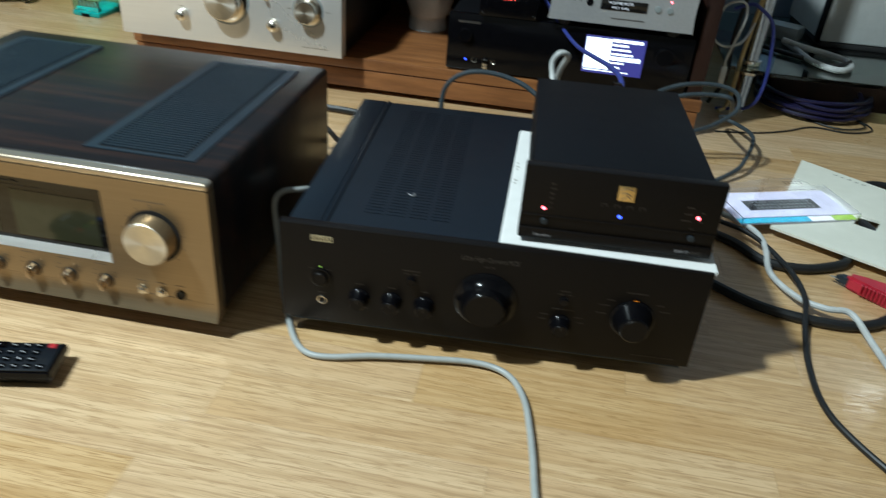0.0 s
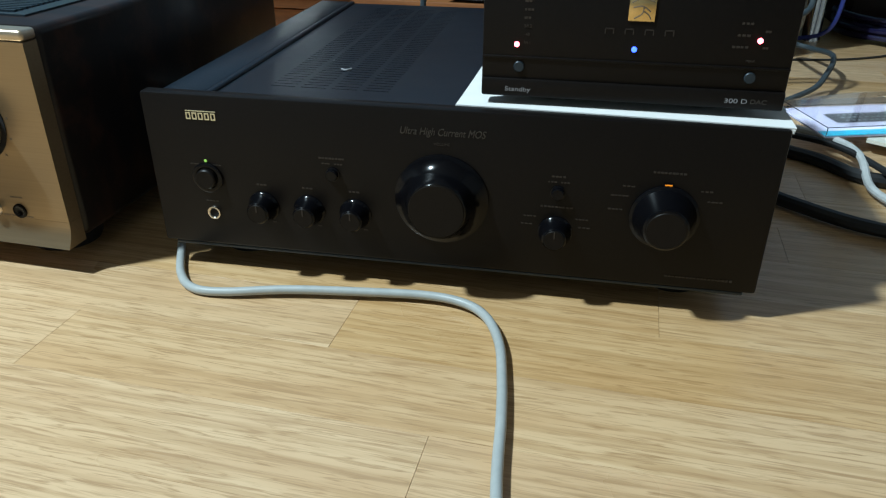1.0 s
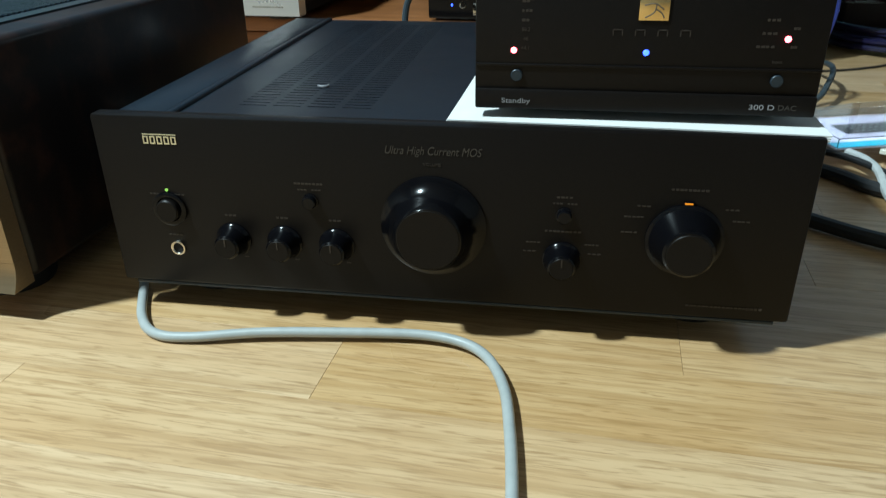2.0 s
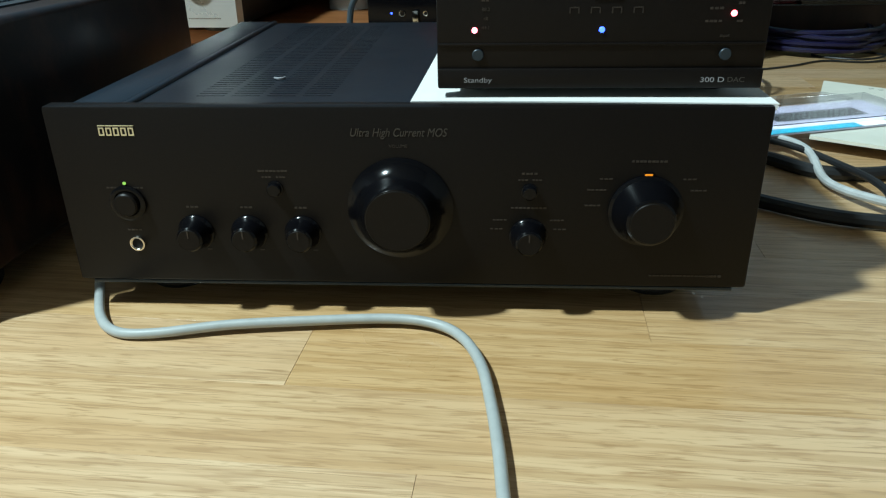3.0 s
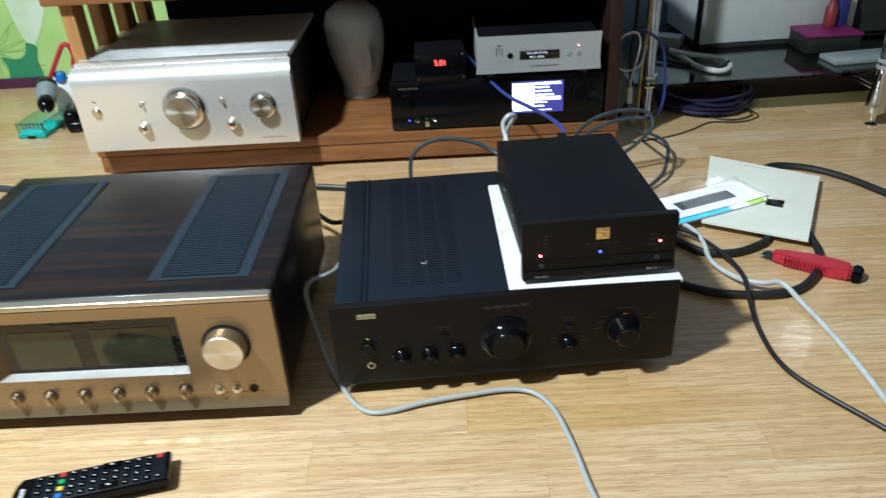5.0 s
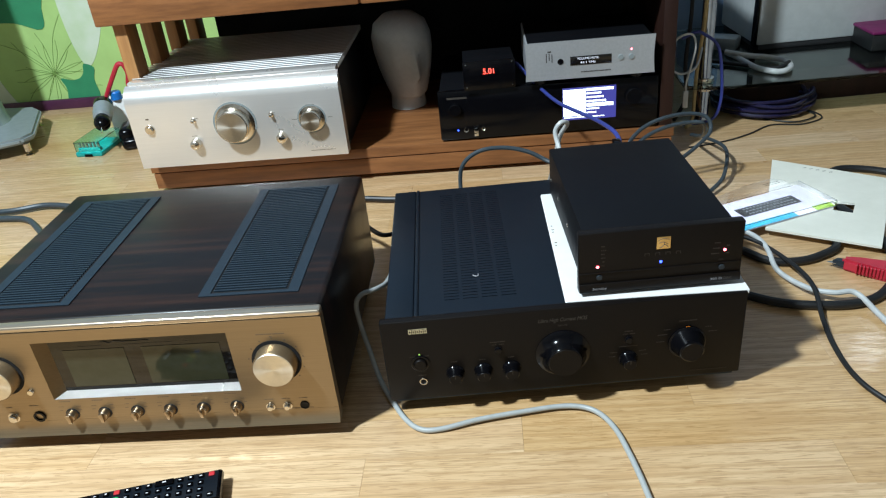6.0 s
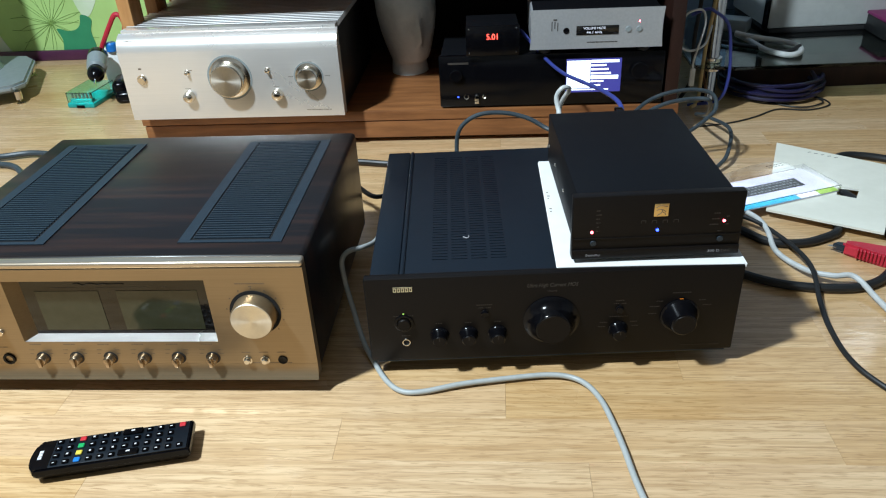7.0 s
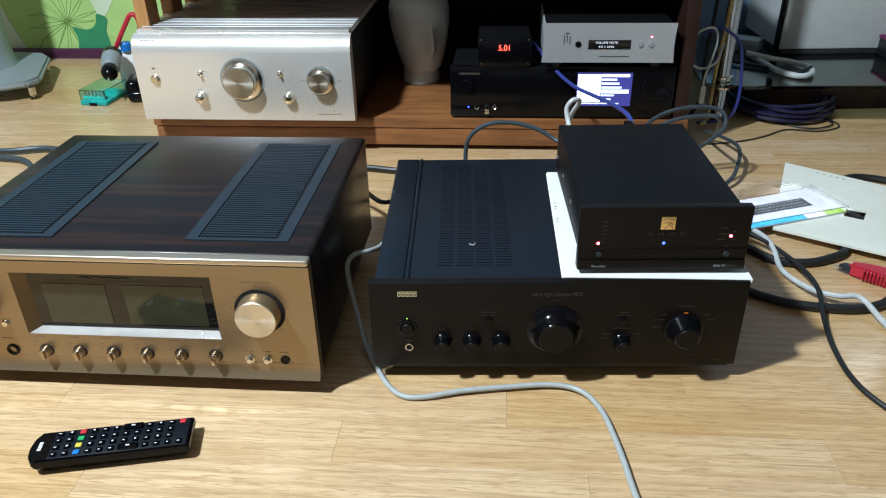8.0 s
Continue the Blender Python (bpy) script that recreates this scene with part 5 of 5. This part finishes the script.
def magenta_case():
    a = thing("magenta_box", "magenta plastic box with dark sides on the glass shelf", "box", 1.097, 1.002, 0.0959, -3)
    part("tray", boxed(0, 0.132, 0, 0.11, 0.0, 0.038, 0.003), DARKCABLE, a)
    part("lid", boxed(-0.003, 0.135, -0.003, 0.113, 0.0382, 0.046, 0.003), MAGENTA, a, "magenta lid")
    single("red_bottle", lathe(bmesh.new(), [(0, 0), (0.014, 0), (0.015, 0.004), (0.015, 0.045), (0.008, 0.055), (0.008, 0.07), (0, 0.07)], pose(1.183, 1.070, 0.1421), 24), DULLRED, "small red bottle on the magenta box", "bottle")
    single("blue_carton", boxed(-0.012, 0.012, -0.012, 0.012, 0, 0.075, 0.002), DULLBLUE, "small dark blue carton on the magenta box", "carton", pose(1.214, 1.078, 0.1421, 0, 0, 8))
    single("grey_case", boxed(0, 0.16, 0, 0.07, 0, 0.012, 0.003), GREYMETAL, "flat grey case on the glass shelf", "case", pose(1.117, 0.897, 0.0959, 0, 0, 3))


magenta_case()
cable("white_cable", [(0.793, 1.089, 0.102), (0.802, 1.021, 0.103), (0.811, 0.942, 0.103), (0.842, 0.9, 0.103), (0.876, 0.92, 0.103), (0.889, 0.97, 0.103), (0.864, 1.01, 0.104), (0.818, 1.026, 0.109), (0.777, 1.055, 0.114)], 0.0062, WHITECABLE, "thick white cable coiled on the glass shelf", 10)
cable("dark_cable", [(0.735, 1.033, 0.102), (0.796, 0.976, 0.101), (0.847, 0.934, 0.101), (0.884, 0.944, 0.11)], 0.0045, DARKCABLE, "black cable on the glass shelf", 8)
single("power_adapter", boxed(-0.04, 0.04, -0.025, 0.025, 0, 0.03, 0.004), GREYMETAL, "grey power adapter lying on the glass shelf", "adapter", pose(0.804, 1.156, 0.0959, 0, 0, -35))

bm = bmesh.new()
coil_rng = random.Random(4)
coil = []
for i in range(15 * 10):
    th = 2 * math.pi * i / 15
    rx, ry = 0.098 + 0.014 * math.sin(0.31 * i) + coil_rng.uniform(-0.004, 0.004), 0.098 + 0.012 * math.cos(0.27 * i)
    coil.append((0.846 + 1.04 * rx * math.cos(th), 0.982 + 1.1 * ry * math.sin(th), 0.006 + 0.0035 * (i / 15) + coil_rng.uniform(0, 0.002)))
tube(bm, coil, 0.0040, 6, 2)
single("cable_coil", bm, NAVYCABLE, "coiled dark blue cable lying under the glass shelf", "cable")
cable("thin_cable", [(0.608, 0.759, 0.002), (0.69, 0.775, 0.002), (0.752, 0.803, 0.002), (0.814, 0.842, 0.002), (0.876, 0.83, 0.002), (0.933, 0.858, 0.002), (0.924, 0.909, 0.002), (0.868, 0.931, 0.002), (0.815, 0.892, 0.002), (0.866, 0.842, 0.004), (0.923, 0.869, 0.004), (0.909, 0.914, 0.004), (0.857, 0.915, 0.004)], 0.0018, DARKCABLE, "thin dark cable curled on the floor", 6)
cable("usb_cable", [(0.596, 0.771, 0.122), (0.596, 0.771, 0.14), (0.605, 0.771, 0.181), (0.611, 0.774, 0.211), (0.607, 0.777, 0.233), (0.593, 0.777, 0.238), (0.572, 0.777, 0.228), (0.562, 0.777, 0.196), (0.568, 0.777, 0.168), (0.591, 0.779, 0.157), (0.62, 0.788, 0.167), (0.652, 0.854, 0.186)], 0.0022, WHITECABLE, "thin white lead hanging beside the cabinet", 8)
single("usb_plug", boxed(-0.0055, 0.0055, -0.003, 0.003, -0.036, 0.0, 0.0015), WHITECABLE, "white plug hanging on its lead", "plug", pose(0.596, 0.771, 0.123))
cable("blue_cable", [(0.611, 0.865, 0.207), (0.637, 0.854, 0.22), (0.652, 0.848, 0.216), (0.681, 0.843, 0.19), (0.694, 0.843, 0.131), (0.697, 0.843, 0.068), (0.682, 0.848, 0.026), (0.63, 0.882, 0.006)], 0.0034, BLUECABLE, "blue cable hanging beside the chrome pole", 8)
cable("dark_cable", [(0.641, 0.921, 0.416), (0.643, 0.91, 0.259), (0.633, 0.899, 0.146), (0.638, 0.899, 0.063), (0.62, 0.916, 0.006)], 0.0045, DARKCABLE, "black cable hanging beside the cabinet", 8)
# no cable: this tube paints the yellow reflection along the pole
cable("pole_reflection", [(0.666, 0.899, 0.436), (0.666, 0.89, 0.259), (0.655, 0.886, 0.125), (0.649, 0.876, 0.022), (0.63, 0.859, 0.008)], 0.0042, YELLOWREFLECTION, "yellow reflection on the chrome pole, built as a tube", 8)


# ---- speaker stand, tool box and driver by the mural ----
def speaker_stand():
    a = thing("speaker_stand", "grey metal speaker stand with a wide foot plate", "speaker stand", 0, 0, 0)
    part("base_plate", blade_mesh([(-1.292, 1.063), (-1.062, 1.078), (-0.997, 1.112), (-0.983, 1.155), (-1.058, 1.360), (-1.097, 1.400), (-1.339, 1.440)], 0.033, 0.051, 0.006), GREYMETAL, a)
    part("column", lathe(bmesh.new(), [(0, 0), (0.078, 0), (0.074, 0.01), (0.069, 0.05), (0.065, 0.5), (0.067, 0.7), (0, 0.7)], pose(-1.184, 1.265, 0.0512), 36), GREYMETAL, a)
    for x, y in ((-0.995, 1.122), (-1.08, 1.365), (-1.26, 1.095), (-1.27, 1.40)):
        f = part("spike", lathe(bmesh.new(), [(0, 0.0035), (0.004, 0.009), (0.009, 0.013), (0.009, 0.0332), (0, 0.0332)], pose(x, y, 0), 16), CHROME, a)
        part("spike_disc", lathe(bmesh.new(), [(0, 0), (0.010, 0), (0.010, 0.003), (0, 0.0036)], pose(x, y, 0), 16), CHROME, f)


speaker_stand()


def bit_box():
    a = thing("bit_box", "teal plastic bit box with a clear lid on the floor", "tool box", -0.815, 1.066, 0, -8)
    a.scale = (0.86, 1.0, 0.95)
    w, d, t = 0.040, 0.107, 0.0014
    tray = part("tray", boxed(-0.042, 0.042, 0, 0.11, 0.0, 0.0125, 0.003), TEAL, a)
    part("bit_holder", boxed(-0.034, 0.034, 0.008, 0.020, 0.0126, 0.0215, 0.001), TEAL, tray)
    bm = boxed(-w, w, 0.003, d, 0.0385, 0.0400)
    for x0, x1, y0, y1 in ((-w, w, 0.003, 0.003 + t), (-w, w, d - t, d), (-w, -w + t, 0.0045, d - t - 0.0001), (w - t, w, 0.0045, d - t - 0.0001)):
        box(bm, x0, x1, y0, y1, 0.0127, 0.0384)
    lid = part("lid", bm, TEALCLEAR, a, "clear tinted lid")
    lid.visible_shadow = False
    part("clasp", boxed(-0.012, 0.012, -0.003, -0.0002, 0.001, 0.008, 0.001), GLOSSBLACK, tray)
    for i in range(6):
        x = -0.029 + 0.0116 * i
        part("bit", lathe(bmesh.new(), [(0, 0), (0.0034, 0), (0.0034, 0.013), (0.002, 0.017), (0, 0.017 + 0.001 * (i % 2))], pose(x, 0.014, 0.0200), 6), STEEL, tray)


bit_box()


def power_driver():
    a = thing("power_driver", "grey and black cordless driver lying on the bit box", "driver", -0.776, 1.140, 0.0402, 13)
    tip = Matrix.Translation((-0.004, -0.012, 0.046)) @ Matrix.Rotation(radians(109), 4, "X") @ Matrix.Scale(0.78, 4)
    part("chuck", lathe(bmesh.new(), [(0, 0.074), (0.007, 0.073), (0.012, 0.070), (0.021, 0.060), (0.0255, 0.047), (0.0255, 0.034), (0.022, 0.026), (0.022, 0.02)], tip, 28), GLOSSBLACK, a)
    part("bit", lathe(bmesh.new(), [(0, 0.098), (0.0028, 0.096), (0.0038, 0.073)], tip, 10), STEEL, a)
    body = part("motor_body", lathe(bmesh.new(), [(0.022, 0.02), (0.029, 0.014), (0.031, -0.01), (0.031, -0.040)], tip, 32), GREYMETAL, a)
    part("rear_cap", lathe(bmesh.new(), [(0.031, -0.0402), (0.0305, -0.062), (0.022, -0.075), (0, -0.078)], tip, 32), GLOSSBLACK, body, "black rear cap")
    part("grip", boxed(0.024, 0.062, -0.055, 0.03, -0.036, 0.012, 0.015, 4), GLOSSBLACK, a)
    part("battery", boxed(0.030, 0.084, -0.072, -0.010, -0.0402, -0.010, 0.012, 4), GLOSSBLACK, a)


power_driver()
cable("red_strap", [(-0.806, 1.19, 0.060), (-0.793, 1.20, 0.101), (-0.774, 1.20, 0.133), (-0.751, 1.20, 0.168), (-0.733, 1.20, 0.192), (-0.719, 1.20, 0.190), (-0.716, 1.205, 0.165), (-0.725, 1.21, 0.130), (-0.716, 1.22, 0.075), (-0.70, 1.24, 0.0065)], 0.0062, RED, "red strap looped beside the cabinet", 8)
single("white_carton", boxed(-0.03, 0.03, -0.025, 0.025, 0, 0.10, 0.002), PAPER, "small white carton beside the cabinet", "carton", pose(-0.772, 1.235, 0.0, 0, 0, 12))
single("blue_bottle", lathe(bmesh.new(), [(0, 0), (0.014, 0), (0.014, 0.018), (0.011, 0.022), (0, 0.022)], pose(-0.768, 1.215, 0.1), 18), BTNBLUE, "small blue bottle on the white carton", "bottle")


# ---- mural on the green wall ----
def mural():
    inv = RM.inverted()

    def patch(name, pts, mat, lift):
        bm = bmesh.new()
        line = [inv @ Vector((x, 1.535, z)) for x, z in pts]
        n = len(line)
        smooth = []
        for i in range(n):
            a, b, c, d = (line[(i + k) % n] for k in (-1, 0, 1, 2))
            for t in (0, 0.25, 0.5, 0.75):
                smooth.append(0.5 * (2 * b + (c - a) * t + (2 * a - 5 * b + 4 * c - d) * t * t + (3 * b - a - 3 * c + d) * t ** 3))
        y = WALL_Y - lift
        back = [bm.verts.new((v.x, WALL_Y - 0.0002, v.z)) for v in smooth]
        front = [bm.verts.new((v.x, y, v.z)) for v in smooth]
        bm.faces.new(front)
        for i in range(len(back)):
            j = (i + 1) % len(back)
            bm.faces.new((back[i], back[j], front[j], front[i]))
        return part(name, bm, mat, wall)

    patch("pale_petal", [(-1.002, 0.543), (-0.999, 0.329), (-0.995, 0.234), (-0.983, 0.156), (-0.963, 0.122), (-0.934, 0.145), (-0.894, 0.219), (-0.860, 0.329), (-0.846, 0.543)], PALELEAF, 0.0012)
    patch("green_leaf", [(-1.061, 0.091), (-1.028, 0.084), (-1.001, 0.089), (-0.985, 0.105), (-0.976, 0.130), (-0.948, 0.116), (-0.958, 0.08), (-0.955, 0.03), (-0.985, 0.006), (-1.055, 0.006), (-1.052, 0.059)], DEEPGREEN, 0.0018)
    patch("green_leaf", [(-1.467, 0.299), (-1.251, 0.272), (-1.143, 0.263), (-1.066, 0.240), (-1.047, 0.298), (-1.038, 0.436), (-1.417, 0.492)], DEEPGREEN, 0.0018)
    patch("pale_petal", [(-1.259, 0.118), (-1.225, 0.033), (-1.192, -0.009), (-1.353, -0.020), (-1.357, 0.224), (-1.293, 0.245)], PALELEAF, 0.0012)
    bm = bmesh.new()
    rng = random.Random(7)
    cx, cz = -1.074, 0.108
    for i in range(30):
        th = radians(-20 + 12 * i + rng.uniform(-5, 5))
        length = rng.uniform(0.08, 0.19)
        pts = []
        for k in range(4):
            s = k / 3
            bend = 0.18 * s * s * (1 if i % 2 else -1)
            x, z = cx + length * s * math.cos(th + bend), cz + length * s * math.sin(th + bend)
            v = inv @ Vector((x, 1.535, max(0.012, z)))
            pts.append((v.x, WALL_Y - 0.0006, v.z))
        tube(bm, pts, 0.0006, 5, 4)
    tagged(part("leaf_veins", bm, material("vein_green", (0.19, 0.32, 0.07), 0.75), wall), kind="stuff")


mural()


# ---- floor boards ----
def boards():
    inv = RM.inverted()
    length, width, gap = 0.53, 0.0645, 0.00010
    bm = boxed(-length / 2 + gap, length / 2 - gap, -width / 2 + gap / 2, width / 2 - gap / 2, -0.0075, 0.0, 0.00012, 1)
    me = mesh_of("plank", bm, OAK, False)
    seam = inv @ Vector((0.16, -0.052, 0))
    shifts = (0.0, -0.186, 0.085, 0.31, -0.13, 0.21)
    for r in range(-9, 25):
        y = seam.y + r * width
        first = seam.x + shifts[(-r) % 6] + 0.5 * length
        for k in range(-4, 4):
            ob = new("plank", me)
            ob.parent = floor
            ob.location = (first + k * length, y, 0)
    # the rest, far from the eye
    bm = bmesh.new()
    y0, y1 = seam.y - 9.5 * width, seam.y + 24.5 * width
    for x0, x1, a, b in ((-2.3, 2.6, -2.4, y0),):
        for i in range(int((b - a) / width)):
            box(bm, x0, x1, b - (i + 1) * width + gap, b - i * width, -0.0075, 0.0)
    for r in range(-9, 25):
        y = seam.y + r * width
        first = seam.x + shifts[(-r) % 6] + 0.5 * length
        for x0, x1 in ((-2.3, first - 4.5 * length), (first + 3.5 * length, 2.6)):
            if x1 - x0 > 0.01 and y + width / 2 < 1.64:
                box(bm, x0 + gap, x1 - gap, y - width / 2 + gap / 2, y + width / 2 - gap / 2, -0.0075, 0.0)
    tagged(part("far_planks", bm, OAK, floor), kind="stuff")


boards()
